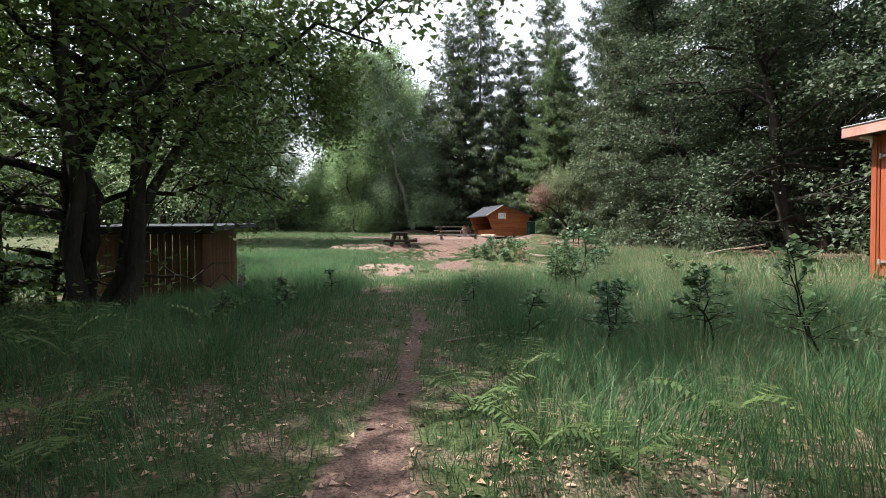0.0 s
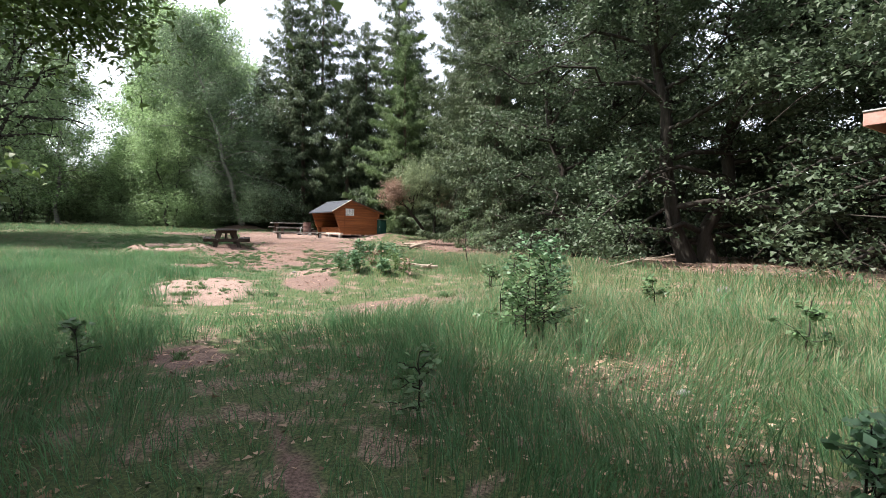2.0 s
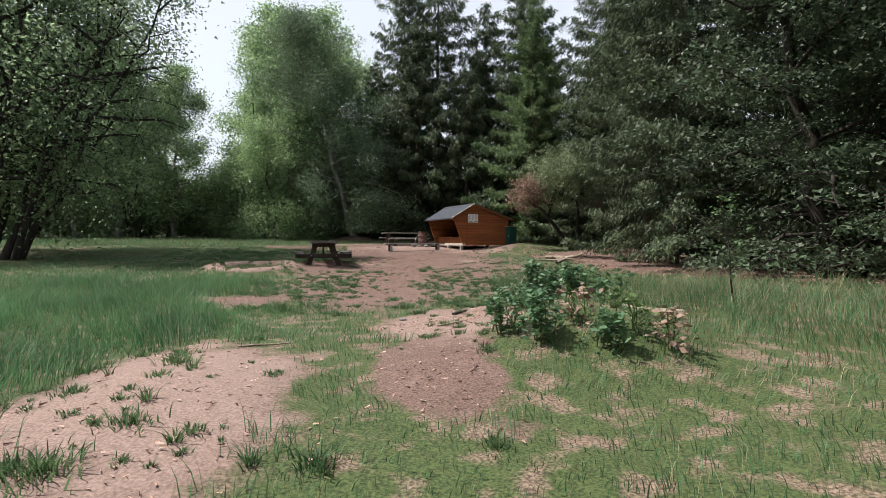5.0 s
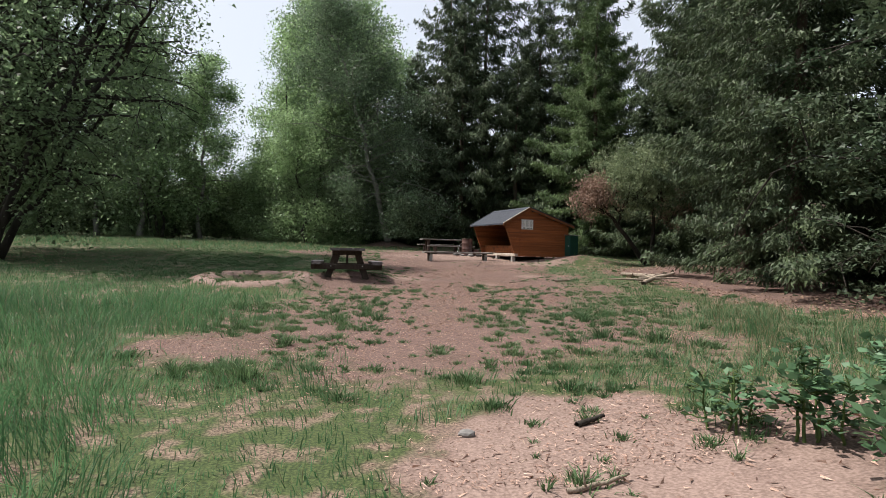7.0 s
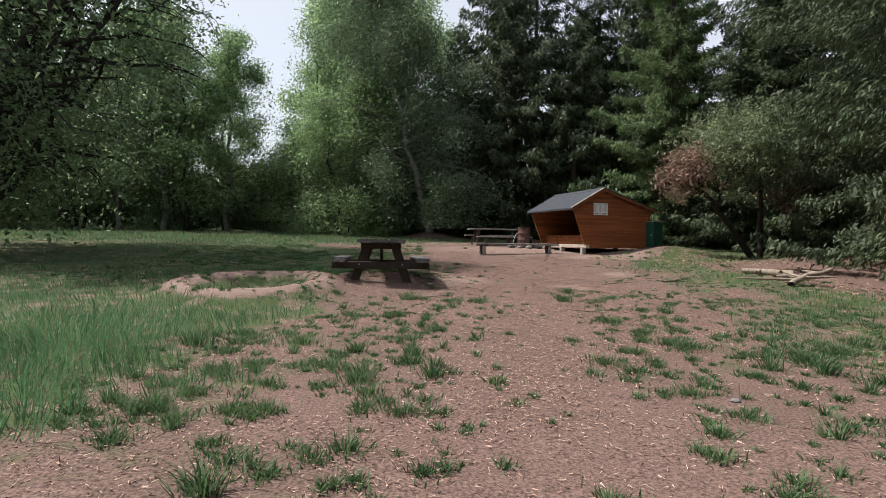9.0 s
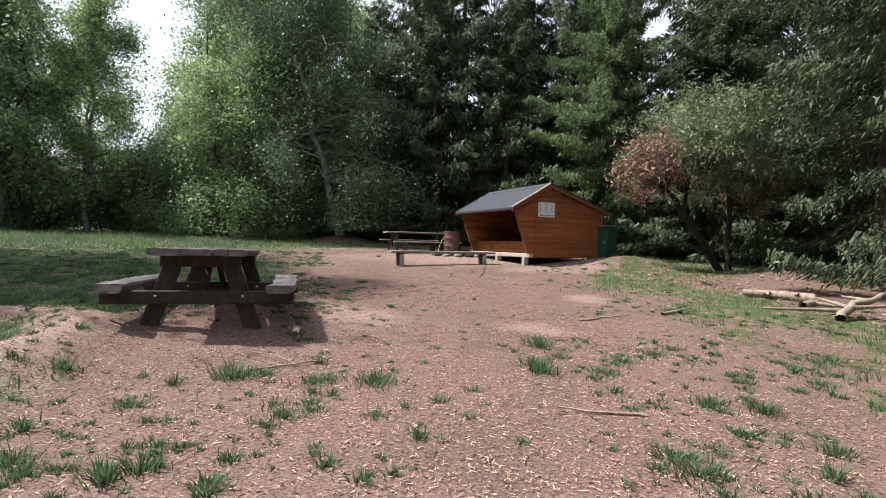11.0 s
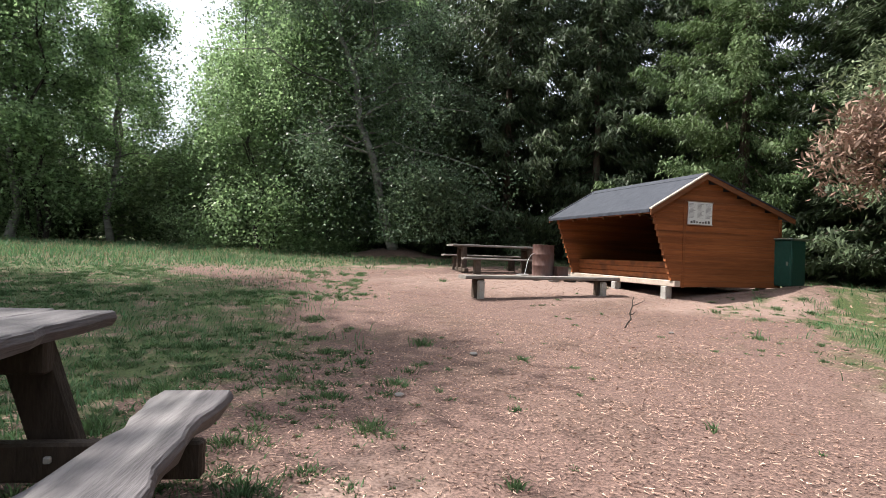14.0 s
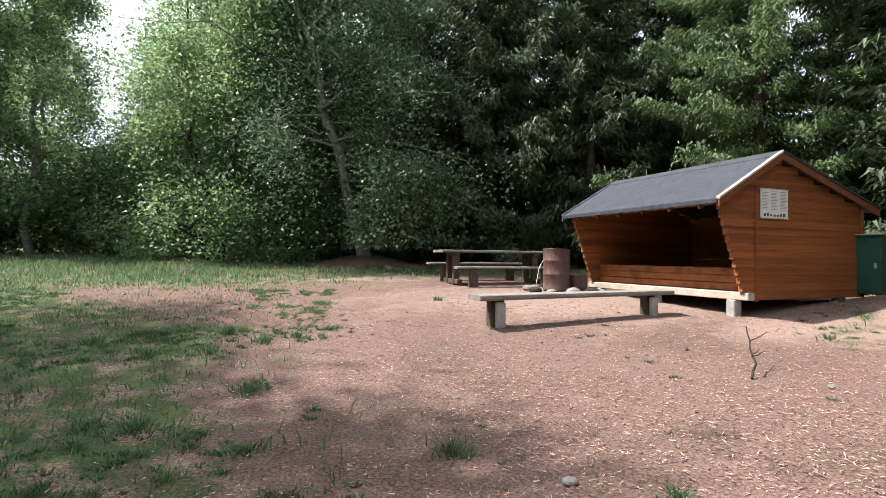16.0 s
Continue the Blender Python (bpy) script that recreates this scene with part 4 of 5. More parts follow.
def fire_barrel():
    x, y = 7.28, 40.6
    z = float(ground_z(x, y))
    ob = thing("fire_barrel", pose(x, y, z + 0.02, 0, 0, 20), "rusty red steel fire barrel with grey scorched side", "fire barrel")
    prof = [(0.265, 0.0), (0.272, 0.02), (0.262, 0.04), (0.262, 0.29), (0.274, 0.31), (0.262, 0.33), (0.262, 0.56), (0.274, 0.58), (0.262, 0.60), (0.262, 0.80), (0.272, 0.82), (0.25, 0.82), (0.25, 0.05)]
    n = 28
    a = np.linspace(0, 2 * math.pi, n, endpoint=False)
    V = np.vstack([np.stack([np.cos(a) * r, np.sin(a) * r, np.full(n, h)], -1) for r, h in prof])
    i, j = np.meshgrid(np.arange(len(prof) - 1), np.arange(n), indexing="ij")
    q = i * n + j
    c = i * n + (j + 1) % n
    smooth(part("drum", np_mesh("drum", V, np.stack([q, c, c + n, q + n], -1).reshape(-1, 4)), RUST, ob))
    bm = bmesh.new()
    bmesh.ops.create_circle(bm, cap_ends=True, radius=0.255, segments=24)
    bmesh.ops.translate(bm, vec=(0, 0, 0.06), verts=bm.verts[:])
    part("ash_bed", bm, CHAR, ob)
    v, f = tubes([(curve_to((-0.28, 0, 0.6), (-0.5, -0.05, 0.42), 5, sag=0.05), [0.008] * 5), (curve_to((-0.5, -0.05, 0.42), (-0.62, -0.1, 0.1), 4), [0.008] * 4)], 6)
    part("hook", np_mesh("hook", v, f), STEEL, ob)
    ob2 = thing("fire_box", pose(x + 0.42, y - 0.05, z + 0.02, 0, 0, 12), "low rusty steel box beside the fire barrel", "fire box")
    part("shell", box(-0.16, 0.16, -0.15, 0.15, 0, 0.30, 0.02), RUST, ob2)
    part("rim", box(-0.172, 0.172, -0.162, 0.162, 0.27, 0.302, 0.006), RUST, ob2)
    rr = random.Random(3)
    for k in range(11):
        an = k * 0.571
        sx, sy = x + 0.15 + math.cos(an) * 0.72, y - 0.1 + math.sin(an) * 0.6
        s = thing("hearth_stone", pose(sx, sy, float(ground_z(sx, sy)) - 0.02, 0, 0, rr.uniform(0, 360)), "rough grey stone ringing the fire place", "stone", "stones round the fire")
        part("stone", pebble(rr.uniform(0.09, 0.15), 200 + k), CHAR if k % 3 == 0 else STONE, s)


def pebble(r, seed):
    rng = np.random.default_rng(seed)
    bm = bmesh.new()
    bmesh.ops.create_icosphere(bm, subdivisions=2, radius=r)
    for v in bm.verts:
        v.co *= 1 + 0.18 * noise.noise(v.co * (3 / r) * 0.3 + Vector((seed, 0, 0)))
        v.co.z = v.co.z * 0.6 + r * 0.5
        v.co.x *= 1.2
    return bm


fire_barrel()


# ---- wood shed ----
def wood_shed():
    ob = thing("wood_shed", pose(-2.84, 10.05, -0.16, 0, 0, -9), "low dark brown slatted wood shed with black felt roof", "shed")
    rr = random.Random(6)
    W, D, H = 2.25, 1.5, 1.44
    i = 0
    x = -W
    while x < -0.02:
        w = 0.1323
        part("board", box(x, x + w - (0.016 if 0.2 < -x < 1.2 else 0.004), -0.022, 0, rr.uniform(-0.06, -0.02), H - 0.02, 0.003), SHED_WOOD, ob)
        x += w
    y = 0.0
    while y < D - 0.05:
        part("board", box(-0.022, 0.0, y, y + 0.124, rr.uniform(-0.06, -0.02), H + 0.02 + 0.05 * y, 0.003), SHED_WOOD, ob)
        y += 0.132
    for y in (0.06, D - 0.06):
        for x in (-W + 0.05, -0.075):
            part("post", box(x - 0.04, x + 0.04, y - 0.04, y + 0.04, -0.1, H, 0.004), SHED_WOOD, ob)
    part("rail", box(-W + 0.1, -0.12, 0.001, 0.04, 0.42, 0.5, 0.003), SHED_WOOD, ob)
    part("roof", prism(((-0.22, H - 0.01), (D + 0.25, H + 0.09), (D + 0.25, H + 0.17), (-0.22, H + 0.07)), -W - 0.2, 0.3, 0.004, "x"), FELT, ob, "black felt roof")
    part("roof_edge", prism(((-0.24, H - 0.06), (-0.222, H - 0.06), (-0.222, H + 0.075), (-0.24, H + 0.075)), -W - 0.2, 0.3, 0, "x"), CHAR, ob)


wood_shed()


# ---- outhouse ----
def outhouse():
    ob = thing("outhouse", pose(8.26, 7.87, 0.43, 0, 0, 3), "orange painted board outhouse with strap-hinged door", "outhouse")
    W, D, H = 1.5, 1.4, 2.34
    y = 0.0
    k = 0
    while y > -W + 0.02:
        w = 0.118
        z0 = 0.02
        part("board", box(0.0 if k % 2 else -0.016, 0.02, y - w + 0.003, y, z0 + (0.05 if 0 < k < 8 else 0), H, 0.004), ORANGE, ob)
        y -= w
        k += 1
    x = 0.02
    while x < D:
        part("board", box(x, x + 0.115, 0.0, 0.02, 0.02, H - 0.12 * (x / D) + 0.05, 0.004), ORANGE, ob)
        x += 0.118
    part("back_wall", box(D, D + 0.02, -W, 0.02, 0.02, H - 0.08), ORANGE, ob)
    part("side_wall", box(0.02, D, -W - 0.02, -W, 0.02, H - 0.08), ORANGE, ob)
    part("sill", box(-0.03, D, -W, 0.0, -0.10, 0.018, 0.006), ORANGE, ob)
    part("corner_trim", box(-0.03, -0.017, -0.075, 0.015, 0.0, H), ORANGE, ob)
    for z in (0.30, 2.0):
        h = part("hinge", box(-0.034, -0.017, -0.62, -0.16, z - 0.018, z + 0.018, 0.003), STEEL, ob, "galvanised strap hinge")
        part("hinge_pin", box(-0.045, -0.017, -0.16, -0.12, z - 0.045, z + 0.045, 0.004), STEEL, h)
    part("roof", prism(((-0.32, H + 0.18), (D + 0.3, H + 0.02), (D + 0.3, H - 0.03), (-0.32, H + 0.12)), -W - 0.25, 0.24, 0.004), FELT, ob, "flat felt roof")
    part("fascia", box(-0.345, -0.32, -W - 0.25, 0.25, H + 0.0, H + 0.17, 0.005), PINK_FASCIA, ob, "faded pinkish fascia board")
    part("fascia", prism(((-0.345, H + 0.17), (D + 0.3, H + 0.01), (D + 0.3, H - 0.14), (-0.345, H)), 0.242, 0.262), PINK_FASCIA, ob)
    part("roof_edging", box(-0.36, -0.30, -W - 0.26, 0.27, H + 0.172, H + 0.19, 0.003), STEEL, ob)
    part("bracket", prism(((-0.02, H - 0.16), (-0.02, H), (-0.24, H - 0.01), (-0.24, H - 0.04), (-0.05, H - 0.05)), 0.0, 0.04), PAPER, ob, "white roof bracket")


outhouse()


# ---- fallen wood ----
def fallen(name, x, y, turn, length, r, label, seed, lift=0.02, material=DEADWOOD, forks=2, category="log"):
    rng = np.random.default_rng(seed)
    d = np.array([math.cos(turn), math.sin(turn)])
    t = np.linspace(-0.5, 0.5, 8)
    P = np.stack([x + d[0] * t * length, y + d[1] * t * length, np.zeros(8)], -1)
    P[:, :2] += rng.normal(size=(8, 2)) * 0.025 * length
    P[:, 2] = ground_z(P[:, 0], P[:, 1]) + r * 0.7 + lift * (t + 0.5)
    lines = [(P, r * np.linspace(1, 0.55, 8))]
    for k in range(forks):
        i = int(rng.integers(2, 6))
        q = P[i] + rng.normal(size=3) * (0.3 * length, 0.3 * length, 0.05) + (0, 0, 0.05)
        lines.append((curve_to(P[i], q, 4, wob=0.01, rng=rng), r * np.linspace(0.5, 0.2, 4)))
    v, f = tubes(lines, 8)
    ob = smooth(part(name, np_mesh(name, v, f), material))
    return tagged(ob, label, category)


fallen("log", 11.0, 30.8, 2.2, 1.1, 0.10, "bleached broken log lying in dry grass", 1)
fallen("log", 10.7, 29.9, 0.4, 0.6, 0.08, "split pale log end on the ground", 2)
fallen("stump", 10.6, 29.0, 0.2, 1.3, 0.07, "grey weathered root stump with crooked arms", 3, 0.3, DEADWOOD, 5, "stump")
fallen("log", 5.35, 16.3, -0.3, 0.9, 0.075, "broken pale log on the earth hummock", 4)
fallen("log", 4.9, 15.9, 0.3, 0.7, 0.06, "rotten grey log among leafy plants", 5)
fallen("branch", 7.9, 29.6, 0.5, 0.7, 0.03, "short bleached branch on the wood chips", 6, forks=1, category="branch")
fallen("branch", 6.6, 29.3, 0.2, 0.9, 0.015, "thin dry branch on the ground", 7, forks=1, category="branch")
fallen("branch", 1.15, 5.5, 0.35, 0.6, 0.012, "thin pale stick in the grass", 8, forks=0, category="stick")
fallen("branch", 0.55, 6.4, -0.9, 0.25, 0.010, "short pale stick by the trail", 9, forks=0, category="stick")
fallen("branch", 3.35, 17.75, 0.3, 0.22, 0.022, "short dark stick on pale sand", 10, forks=0, material=BARK, category="stick")
fallen("branch", 3.0, 16.9, 0.2, 0.35, 0.014, "thin dry stick on the sand", 11, forks=1, category="stick")
fallen("branch", 6.6, 34.7, 0.9, 0.6, 0.011, "thin dark twig standing up from the chips", 12, 0.35, BARK, 3, "branch")
fallen("branch", 2.4, 27.3, 0.3, 0.8, 0.012, "thin twig lying on reddish chips", 13, forks=2, category="stick")
fallen("branch", 0.9, 16.2, 0.15, 0.5, 0.013, "pale stick on the sandy patch", 14, forks=0, category="stick")
fallen("branch", 10.0, 13.8, -0.2, 2.0, 0.035, "long fallen branch at the wood edge", 15, 0.3, forks=4, category="branch")
fallen("branch", 4.6, 25.9, 2.8, 0.6, 0.012, "thin stick among grass tufts", 16, forks=1, category="stick")
for k, (x, y, r) in enumerate(((2.55, 17.8, 0.045), (4.1, 33.0, 0.035), (3.3, 31.6, 0.03), (8.1, 10.1, 0.12), (-2.3, 3.5, 0.06), (4.2, 21.9, 0.03), (6.9, 34.2, 0.03), (3.4, 6.9, 0.05))):
    st = thing("stone", pose(*at_ground(x, y, r * 0.2)), "small pale stone half sunk in the ground", "stone", "loose stones")
    part("stone", pebble(r, 300 + k), STONE, st)


# ---- saplings, ferns and leafy plants ----
def sapling(x, y, h, label, seed, leaf=0.075, n=70, branches=9, material=None, name="beech_sapling", stems=1, wide=0.4):
    rng = np.random.default_rng(seed)
    lines, at, hd = [], [], []
    for s in range(stems):
        o = rng.normal(size=2) * 0.06 * (stems > 1)
        top = np.array([o[0] + rng.normal() * 0.12 * h, o[1] + rng.normal() * 0.12 * h, h * rng.uniform(0.75, 1)])
        st = curve_to((o[0], o[1], -0.05), top, 7, wob=0.02 * h, rng=rng)
        lines.append((st, np.linspace(0.011, 0.003, 7) * (0.7 + 0.4 * h)))
        for k in range(branches):
            u = rng.uniform(0.25, 1.0)
            p = np.array([np.interp(u, np.linspace(0, 1, 7), st[:, c]) for c in range(3)])
            a = rng.uniform(0, 6.28)
            ln = wide * h * (1.15 - u) * rng.uniform(0.6, 1.1) + 0.06
            q = p + (math.cos(a) * ln, math.sin(a) * ln, ln * rng.uniform(0.0, 0.6))
            b = curve_to(p, q, 5, sag=0.04 * ln, wob=0.01, rng=rng)
            lines.append((b, np.linspace(0.005, 0.002, 5)))
            m = max(3, n // (branches * stems))
            w = rng.uniform(0.2, 1.05, m)[:, None]
            at.append(p * (1 - w) + q * w + rng.normal(size=(m, 3)) * leaf * 0.45)
            hd.append(np.repeat(((q - p) / ln)[None], m, 0) + rng.normal(size=(m, 3)) * 0.5)
    ob = thing(name, pose(*at_ground(x, y)), label, "sapling" if "sapling" in name else "plant")
    wood = BARK if "sapling" in name else FERN_LEAF
    for q in lines[::branches + 1]:
        v, f = tubes([q], 5)
        smooth(part("stem", np_mesh("stem", v, f), wood, ob))
    v, f = tubes([q for i, q in enumerate(lines) if i % (branches + 1)], 4)
    tagged(part("branchwork", np_mesh("branchwork", v, f), wood, ob), kind="stuff")
    v, f = leaves(rng, np.vstack(at), leaf, leaf * 0.66, 0.5, heading=np.vstack(hd))
    part("foliage", np_mesh("foliage", v, f), material or SAPLING_LEAF, ob)
    return ob


BS = "young beech sapling with small green leaves in tall grass"
for k, (x, y, h, n, s) in enumerate(((2.25, 4.75, 0.72, 170, 2), (2.5, 5.35, 0.5, 120, 2), (3.45, 3.75, 1.0, 130, 2), (3.05, 4.4, 0.8, 170, 2), (3.75, 3.3, 0.75, 110, 1), (3.35, 8.35, 0.95, 220, 3), (3.0, 8.5, 0.8, 130, 2), (3.75, 9.25, 1.1, 190, 3), (4.35, 9.6, 1.0, 150, 2), (3.3, 8.9, 0.6, 120, 2), (1.55, 5.0, 0.6, 60, 1), (5.6, 12.6, 0.7, 90, 2), (6.3, 13.6, 0.5, 80, 2), (1.5, 7.2, 0.45, 60, 1), (-1.0, 7.0, 0.5, 60, 1), (-0.5, 9.0, 0.4, 50, 1), (-1.6, 6.6, 0.45, 60, 1), (4.7, 12.0, 0.5, 70, 2), (6.8, 16.5, 1.5, 60, 1), (5.0, 7.0, 0.6, 80, 1), (5.6, 9.2, 0.5, 80, 1))):
    sapling(x, y, h, BS if h < 0.9 else "tall young beech sapling rising above the grass", 400 + k, 0.06, int(n * 2.6), 14 if h > 0.7 else 10, PLANT_LEAF if k in (0, 1, 7, 8) else None, stems=s)
for k, (x, y, h, n) in enumerate(((3.75, 15.9, 0.5, 150), (4.05, 16.35, 0.55, 190), (4.45, 16.6, 0.6, 190), (4.2, 16.95, 0.5, 170), (4.75, 16.9, 0.55, 160), (3.3, 14.9, 0.45, 170), (3.1, 15.3, 0.4, 130), (3.75, 14.55, 0.3, 110), (4.6, 16.05, 0.5, 130), (4.0, 17.3, 0.35, 90))):
    sapling(x, y, h, "broad-leaved green weed clump growing on an earth hummock", 450 + k, 0.064, int(n * 1.9), 8, PLANT_LEAF, "weed_plant", 5, 0.3)
for k, (x, y) in enumerate(((4.2, 14.4), (4.0, 14.7), (3.7, 14.95))):
    sapling(x, y, 0.35, "withered reddish weed with a few yellow leaves", 480 + k, 0.07, 70, 6, DEAD if k != 1 else OAK_LEAF, "weed_plant", 4, 0.5)


def fern(x, y, size, seed, fronds=6):
    rng = np.random.default_rng(seed)
    ob = thing("fern", pose(*at_ground(x, y)), "green bracken fern with arching feathered fronds", "fern", "ferns by the trail")
    for k in range(fronds):
        a = k * 6.28 / fronds + rng.uniform(-0.4, 0.4)
        ln = size * rng.uniform(0.7, 1.1)
        d = np.array([math.cos(a), math.sin(a), 0])
        side = np.array([-math.sin(a), math.cos(a), 0])
        t = np.linspace(0, 1, 13)
        mid = d[None] * (t * ln)[:, None] + np.array([0, 0, 1])[None] * (np.sin(t * 2.2) * ln * 0.55)[:, None]
        V, Fc = tubes([(mid, np.linspace(0.004, 0.001, 13))], 4)
        V, Fc = [V], [Fc]
        k0 = len(V[0])
        for i in range(2, 13):
            w = ln * 0.32 * math.sin(math.pi * (1.02 - 0.97 * t[i])) ** 0.8 * (1.1 - t[i]) ** 0.4
            for s in (-1, 1):
                p = mid[i]
                tip = p + s * side * w + d * w * 0.35 + (0, 0, -0.15 * w)
                c = (p + tip) / 2
                o = d * ln * 0.028
                V.append(np.array([p, c - o, tip, c + o]))
                Fc.append(np.array([[k0, k0 + 1, k0 + 2, k0 + 3]]))
                k0 += 4
        part("frond", np_mesh("frond", np.vstack(V), np.vstack(Fc)), FERN_LEAF, ob)


for k, (x, y, s) in enumerate(((0.75, 3.35, 0.32), (0.98, 2.75, 0.3), (1.3, 2.5, 0.3), (-2.7, 5.4, 0.6), (-2.2, 4.7, 0.5), (-2.9, 4.2, 0.5), (-1.6, 3.4, 0.4), (-1.45, 2.8, 0.35), (-3.3, 6.2, 0.55), (-1.6, 6.2, 0.45), (2.1, 2.9, 0.35), (1.2, 4.0, 0.35))):
    fern(x, y, s * 1.25, 500 + k)


def flower(x, y, seed):
    rng = np.random.default_rng(seed)
    ob = thing("foxglove", pose(*at_ground(x, y)), "single tall flower spike gone grey in the grass", "flower")
    v, f = tubes([(curve_to((0, 0, 0), (0.03, 0, 0.62), 6), np.linspace(0.006, 0.003, 6))], 5)
    part("stem", np_mesh("stem", v, f), FERN_LEAF, ob)
    z = rng.uniform(0.42, 0.68, 60)
    a = rng.uniform(0, 6.28, 60)
    at = np.stack([0.02 + np.cos(a) * 0.03, np.sin(a) * 0.03, z], -1)
    v, f = leaves(rng, at, 0.035, 0.025, 0.3)
    part("spike", np_mesh("spike", v, f), FLOWER, ob)


flower(-1.35, 6.4, 530)


# ---- grass, chips and fallen leaves ----
def grass_field(rng):
    """Roots of blades with height, width, and straw tone (dry grass, sunlit far meadow), thinning out away from the
    walk.
    """
    P = []
    done = []
    for x0, x1, y0, y1, per in ((-3.5, 6, 1.2, 13, 1050), (-6, 9, 13, 24, 760), (-9, 11, 24, 40, 420), (-18, 6, 40, 54, 130), (-8, 10, -1, 13, 160), (-16, 18, 10, 52, 70), (-42, 32, 4, 68, 22)):
        n = int((x1 - x0) * (y1 - y0) * per)
        q = np.stack([rng.uniform(x0, x1, n), rng.uniform(y0, y1, n), np.full(n, per)], -1)
        for a, b, c, d in done:
            q = q[~((q[:, 0] > a) & (q[:, 0] < b) & (q[:, 1] > c) & (q[:, 1] < d))]
        P.append(q)
        done.append((x0, x1, y0, y1))
    P = np.vstack(P)
    x, y, per = P.T
    tuft = 0.6 * patchy(x, y, 0.33, 1) + 0.4 * patchy(x, y, 0.14, 2)
    patch = 0.65 * patchy(x, y, 1.3, 3) + 0.35 * patchy(x, y, 0.5, 4)
    b = bare(x, y)
    trail = np.exp(-((x - trail_x(y)) / 0.55) ** 2) * np.clip((19 - y) / 3, 0, 1)
    meadow = np.clip((trail_x(np.minimum(y, 14)) - 0.5 - x + 2.6 * (patchy(x, y, 1.2, 21) - 0.5) * np.clip((y - 8) / 4, 0, 1)) / 1.1, 0, 1) * np.interp(y, (11, 15), (1, 0.72)) * np.clip((27.5 - y) / 3, 0, 1)
    verge = np.clip((x - trail_x(y) - 0.5) / 0.6, 0, 1) * np.clip((11.5 - y) / 1.5, 0, 1)
    rough = np.clip((x - 5.2) / 1.2, 0, 1) * np.clip((26 - y) / 5, 0, 1) * 0.8
    far = np.clip((y - 40) / 4, 0, 1) * np.clip((2 - x) / 3, 0, 1)
    tall = np.maximum.reduce([meadow, verge, rough, far * 0.3])
    h = 0.05 + 0.07 * patch + tall * (0.12 + 0.16 * patch) * (1 - 0.7 * trail) * np.where((x < 0) & (y < 9), 0.7, 1.0)
    h = h * (0.45 + 1.1 * tuft)
    keep = np.clip((0.95 - b - 0.9 * (1 - tuft) * np.clip(b * 4, 0, 1)) / 0.35, 0, 1) * (0.35 + 0.65 * np.maximum(patch, tall)) * np.clip(0.25 + 1.5 * tuft, 0, 1)
    left = np.clip((2.6 - x) / 1.2, 0, 1) * np.clip((y - 30) / 2, 0, 1)
    keep = np.maximum(keep, left * np.clip(1.1 - 0.8 * b, 0, 1))
    h = h * (1 - 0.45 * left * np.clip((44 - y) / 4, 0, 1))
    ok = rng.uniform(size=len(x)) < keep
    for cx, cy, r in ((0.1, 15.2, 0.3),):
        ok &= np.hypot(x - cx, y - cy) > r
    ok &= ~((x > 8.1) & (x < 9.8) & (y > 6.3) & (y < 8.0)) & ~((x > 9.0) & (x < 12.3) & (y > 37.6) & (y < 42.5))
    ok &= ~((x > -5.3) & (x < -2.7) & (y > 9.9) & (y < 11.9))
    x, y, per, h, tall = x[ok], y[ok], per[ok], h[ok], tall[ok]
    # last term: extra straw blades beyond y 38 paint the far meadow sunlit
    dry = np.clip(0.07 + 0.55 * np.clip((x - 1.6) / 3, 0, 1) * np.clip((27 - y) / 5, 0, 1) * np.interp(y, (5, 11), (0.45, 1)) + 0.15 * (1 - patch[ok]) + 0.4 * np.clip((y - 38) / 5, 0, 1), 0, 0.75)
    return x, y, h * rng.uniform(0.55, 1.35, len(x)), np.interp(per, (22, 70, 130, 160, 420, 760, 1050), (0.026, 0.016, 0.02, 0.010, 0.0085, 0.0066, 0.0052)) * rng.uniform(0.7, 1.3, len(x)), rng.uniform(size=len(x)) < dry * 0.55, per


def blades(rng, x, y, h, w, bend, lay=None):
    n = len(x)
    a = rng.uniform(0, 2 * math.pi, n)
    lean = rng.uniform(0.1, bend, n) * h
    la = rng.uniform(0, 2 * math.pi, n) if lay is None else lay + rng.normal(size=n) * 0.8
    z = ground_z(x, y) - 0.01
    root = np.stack([x, y, z], -1)
    side = np.stack([np.cos(a), np.sin(a), np.zeros(n)], -1) * w[:, None]
    out = np.stack([np.cos(la), np.sin(la), np.zeros(n)], -1) * lean[:, None]
    up = np.array([0, 0, 1.0])
    m = root + out * 0.35 + up * (h * 0.6)[:, None]
    t = root + out + up * (h * 0.96)[:, None]
    V = np.stack([root - side * 0.5, root + side * 0.5, m + side * 0.4, t, m - side * 0.4], 1).reshape(-1, 3)
    k = 5 * np.arange(n)[:, None]
    return V, np.concatenate([k + (0, 1, 2), k + (0, 2, 4), k + (4, 2, 3)], 1).reshape(-1, 3)


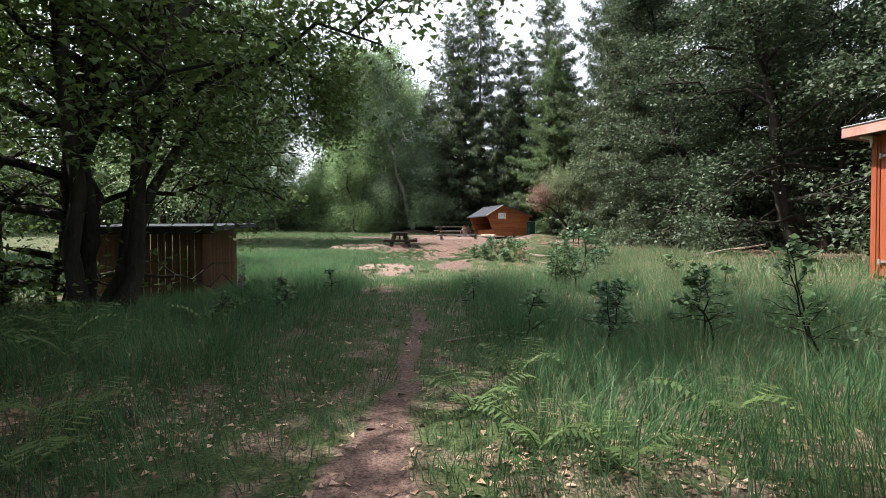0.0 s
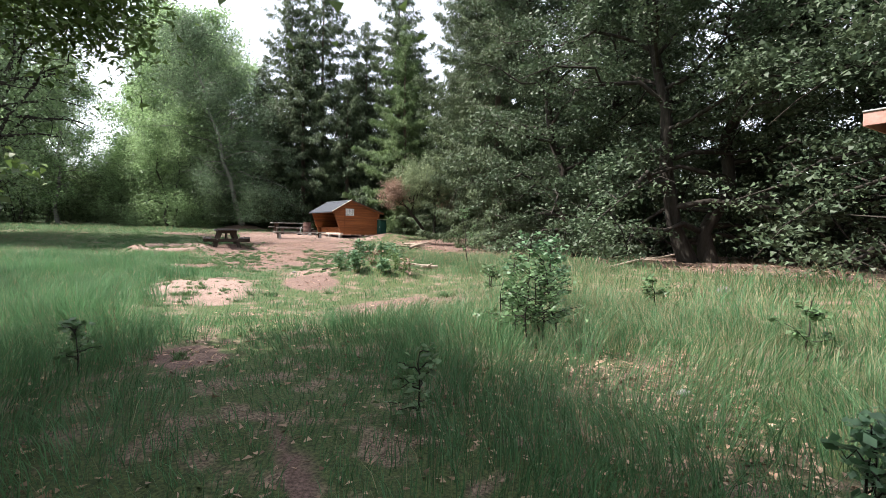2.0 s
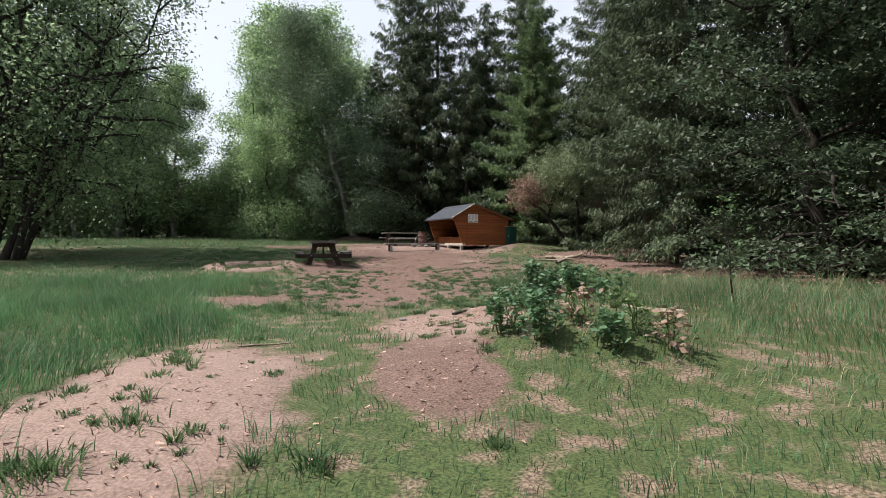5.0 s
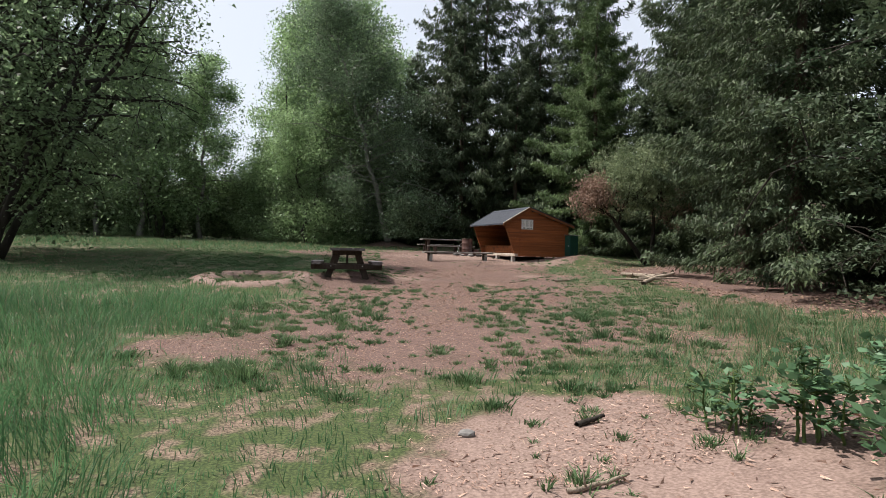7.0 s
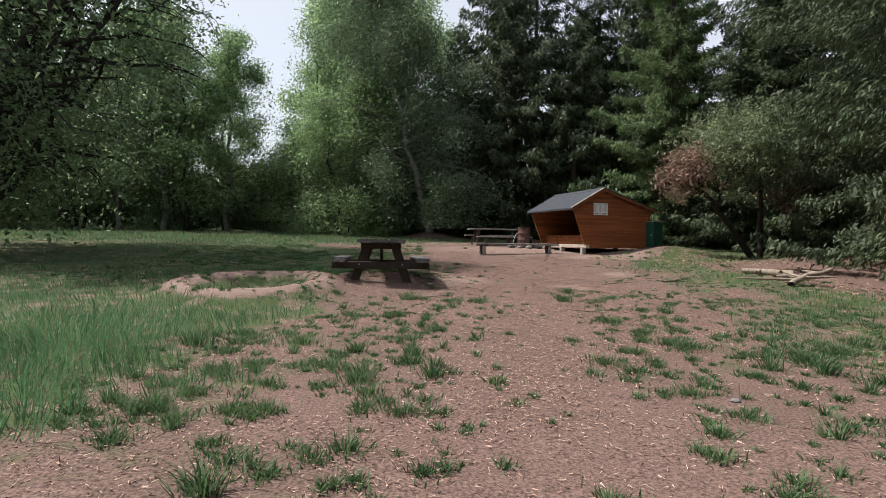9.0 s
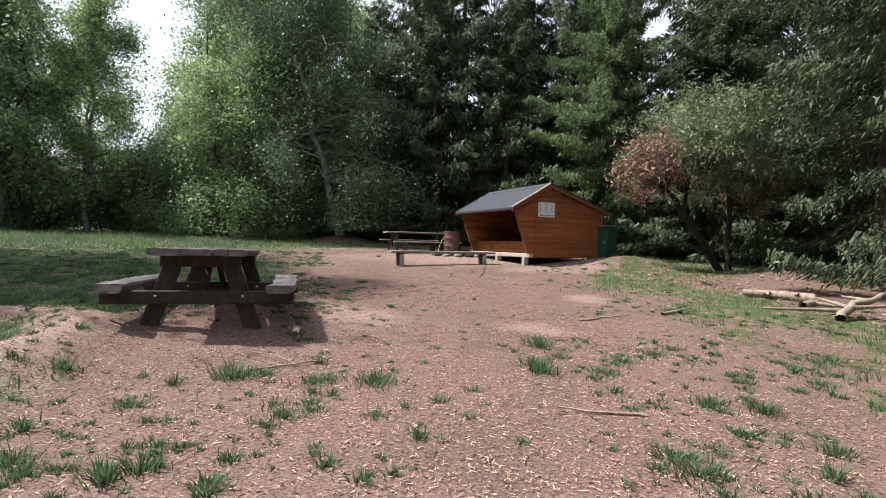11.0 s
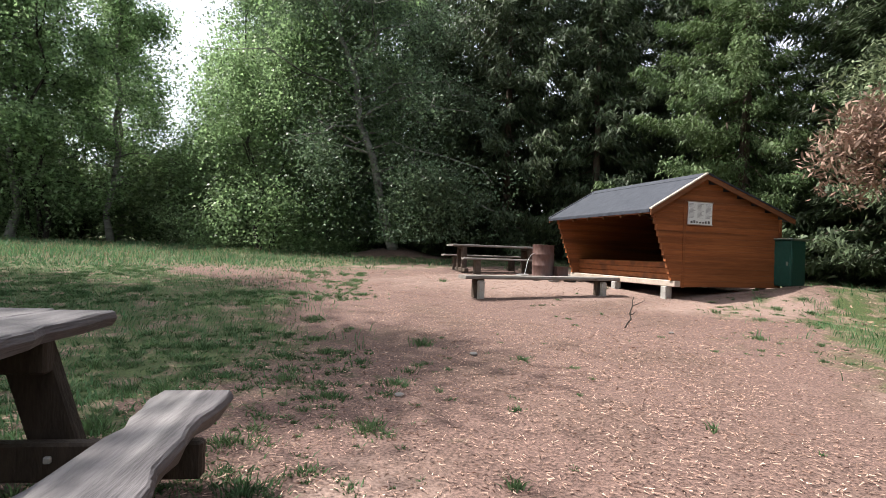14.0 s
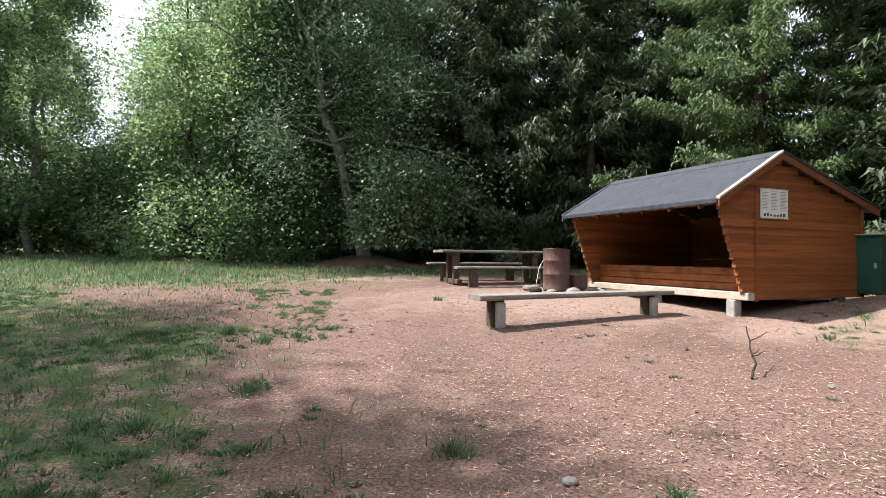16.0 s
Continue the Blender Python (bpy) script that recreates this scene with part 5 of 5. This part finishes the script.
def tufts(rng):
    """Blades of the low tufts on the worn ground."""
    n = 15000
    cx, cy = rng.uniform(-2.5, 11.5, n), rng.uniform(9, 41, n)
    cx, cy = np.concatenate([cx, rng.uniform(-5, 3.2, 3200)]), np.concatenate([cy, rng.uniform(29.5, 41, 3200)])
    n = len(cx)
    b = bare(cx, cy)
    core = np.exp(-((cx - np.interp(cy, (15, 20, 30, 38), (2.2, 2.6, 4.6, 6.5))) / np.interp(cy, (15, 25, 30, 38), (0.6, 0.9, 1.6, 3.0))) ** 2)
    side = (cx < 2.9) & (cy > 29)
    ok = ((b > 0.2) | side) & (patchy(cx, cy, 1.6, 8) * 0.6 + patchy(cx, cy, 0.6, 9) * 0.4 > np.interp(cy, (20, 30), (0.36, 0.44))) & (rng.uniform(size=n) < np.interp(cy, (9, 17, 19, 26, 32, 36, 38), (0.25, 0.35, 1.0, 0.9, 0.5, 0.28, 0.06)) * (1 - 0.85 * core) + side)
    cx, cy = cx[ok], cy[ok]
    n = len(cx)
    r = rng.gamma(1.9, 0.025, n).clip(0.016, 0.24) * np.interp(cy, (17, 24, 28), (1.25, 1.15, 0.85))
    m = (1500 * r ** 1.25).astype(int) + 8
    i = np.repeat(np.arange(n), m)
    az, d = rng.uniform(0, 2 * math.pi, len(i)), np.abs(rng.normal(size=len(i))) * 0.6
    x, y = cx[i] + np.cos(az) * d * r[i], cy[i] + np.sin(az) * d * r[i]
    big = rng.uniform(size=n) < 0.08
    h = (0.028 + 0.32 * r[i]) * rng.uniform(0.5, 1.25, len(i)) * np.where(big[i], 2.2, 1.0) * np.interp(cy[i], (24, 30), (1.0, 0.7))
    return x, y, h, rng.uniform(0.006, 0.012, len(i)), az


rng = np.random.default_rng(77)
tx, ty, th, tw, ta = tufts(rng)
v, f = blades(rng, tx, ty, th, tw, 1.4, ta)
tagged(part("grass_tufts", np_mesh("grass_tufts", v, f), TUFT_GRASS), "low green grass tufts scattered on worn earth", "grass", kind="stuff")
gx_, gy_, gh_, gw_, gstraw, gper = grass_field(rng)
for flag, nm, m, lab in ((False, "meadow_grass", GRASS, "long soft green meadow grass"), (True, "dry_grass", GRASS_DRY_SUNLIT, "straw-coloured stalks among the green: dry grass, and painted sunlight on the far meadow")):
    k = gstraw == flag
    v, f = blades(rng, gx_[k], gy_[k], gh_[k] * (1.25 if flag else 1), gw_[k] * (0.6 if flag else 1), 1.0, 9 * patchy(gx_[k], gy_[k], 0.8, 6))
    tagged(part(nm, np_mesh(nm, v, f), m), lab, "grass", kind="stuff")


def scatter(name, material, n, area, weight, length, width, label, category, seed):
    rng = np.random.default_rng(seed)
    x, y = rng.uniform(area[0], area[1], n), rng.uniform(area[2], area[3], n)
    ok = rng.uniform(size=n) < weight(x, y)
    x, y = x[ok], y[ok]
    at = np.stack([x, y, ground_z(x, y) + rng.uniform(0.004, 0.016, len(x))], -1)
    v, f = leaves(rng, at, length, width, 0.86, tri=True)
    tagged(part(name, np_mesh(name, v, f), material), label, category, kind="stuff")


scatter("wood_chips", CHIP, 420000, (-3, 12, 17, 42), lambda x, y: bare(x, y) * np.interp(y, (32, 36), (1, 0.45)) * np.clip(2.4 * patchy(x, y, 1.4, 14) * (0.4 + 1.2 * patchy(x, y, 0.45, 15)) - 0.1, 0.12, 1), 0.030, 0.0075, "reddish wood chips strewn on bare earth", "wood chips", 601)
scatter("wood_chips", CHIP, 16000, (-2, 6, 5, 17.5), lambda x, y: bare(x, y) * 0.5, 0.045, 0.016, "pale chips and twigs on the sandy patches", "wood chips", 602)
scatter("leaf_litter", LITTER, 65000, (-5, 7, 0.5, 12), lambda x, y: np.clip(0.12 + 0.8 * oval(x, y, 3.0, 7.2, 1.2, 1.0) + 0.8 * oval(x, y, -2.2, 3.6, 1.6, 1.2) + 0.7 * oval(x, y, 1.3, 2.3, 1.0, 0.6) + 0.6 * oval(x, y, 2.5, 5.8, 0.8, 0.5), 0, 1), 0.044, 0.028, "brown fallen beech leaves lying in the grass", "leaf litter", 603)
scatter("leaf_litter", LITTER, 16000, (9, 24, 4, 36), lambda x, y: 0.9 * (x > 10.5), 0.07, 0.045, "brown leaf litter under the beeches", "leaf litter", 604)
scatter("wood_chips", PALE_CHIP, 30000, (-3, 12, 17, 42), lambda x, y: np.clip(bare(x, y), 0, 1) * np.clip(1.6 * patchy(x, y, 1.1, 12) - 0.3, 0, 1) * np.interp(y, (28, 33), (1, 0.5)), 0.042, 0.0075, "pale splintered wood chips among the reddish ones", "wood chips", 605)
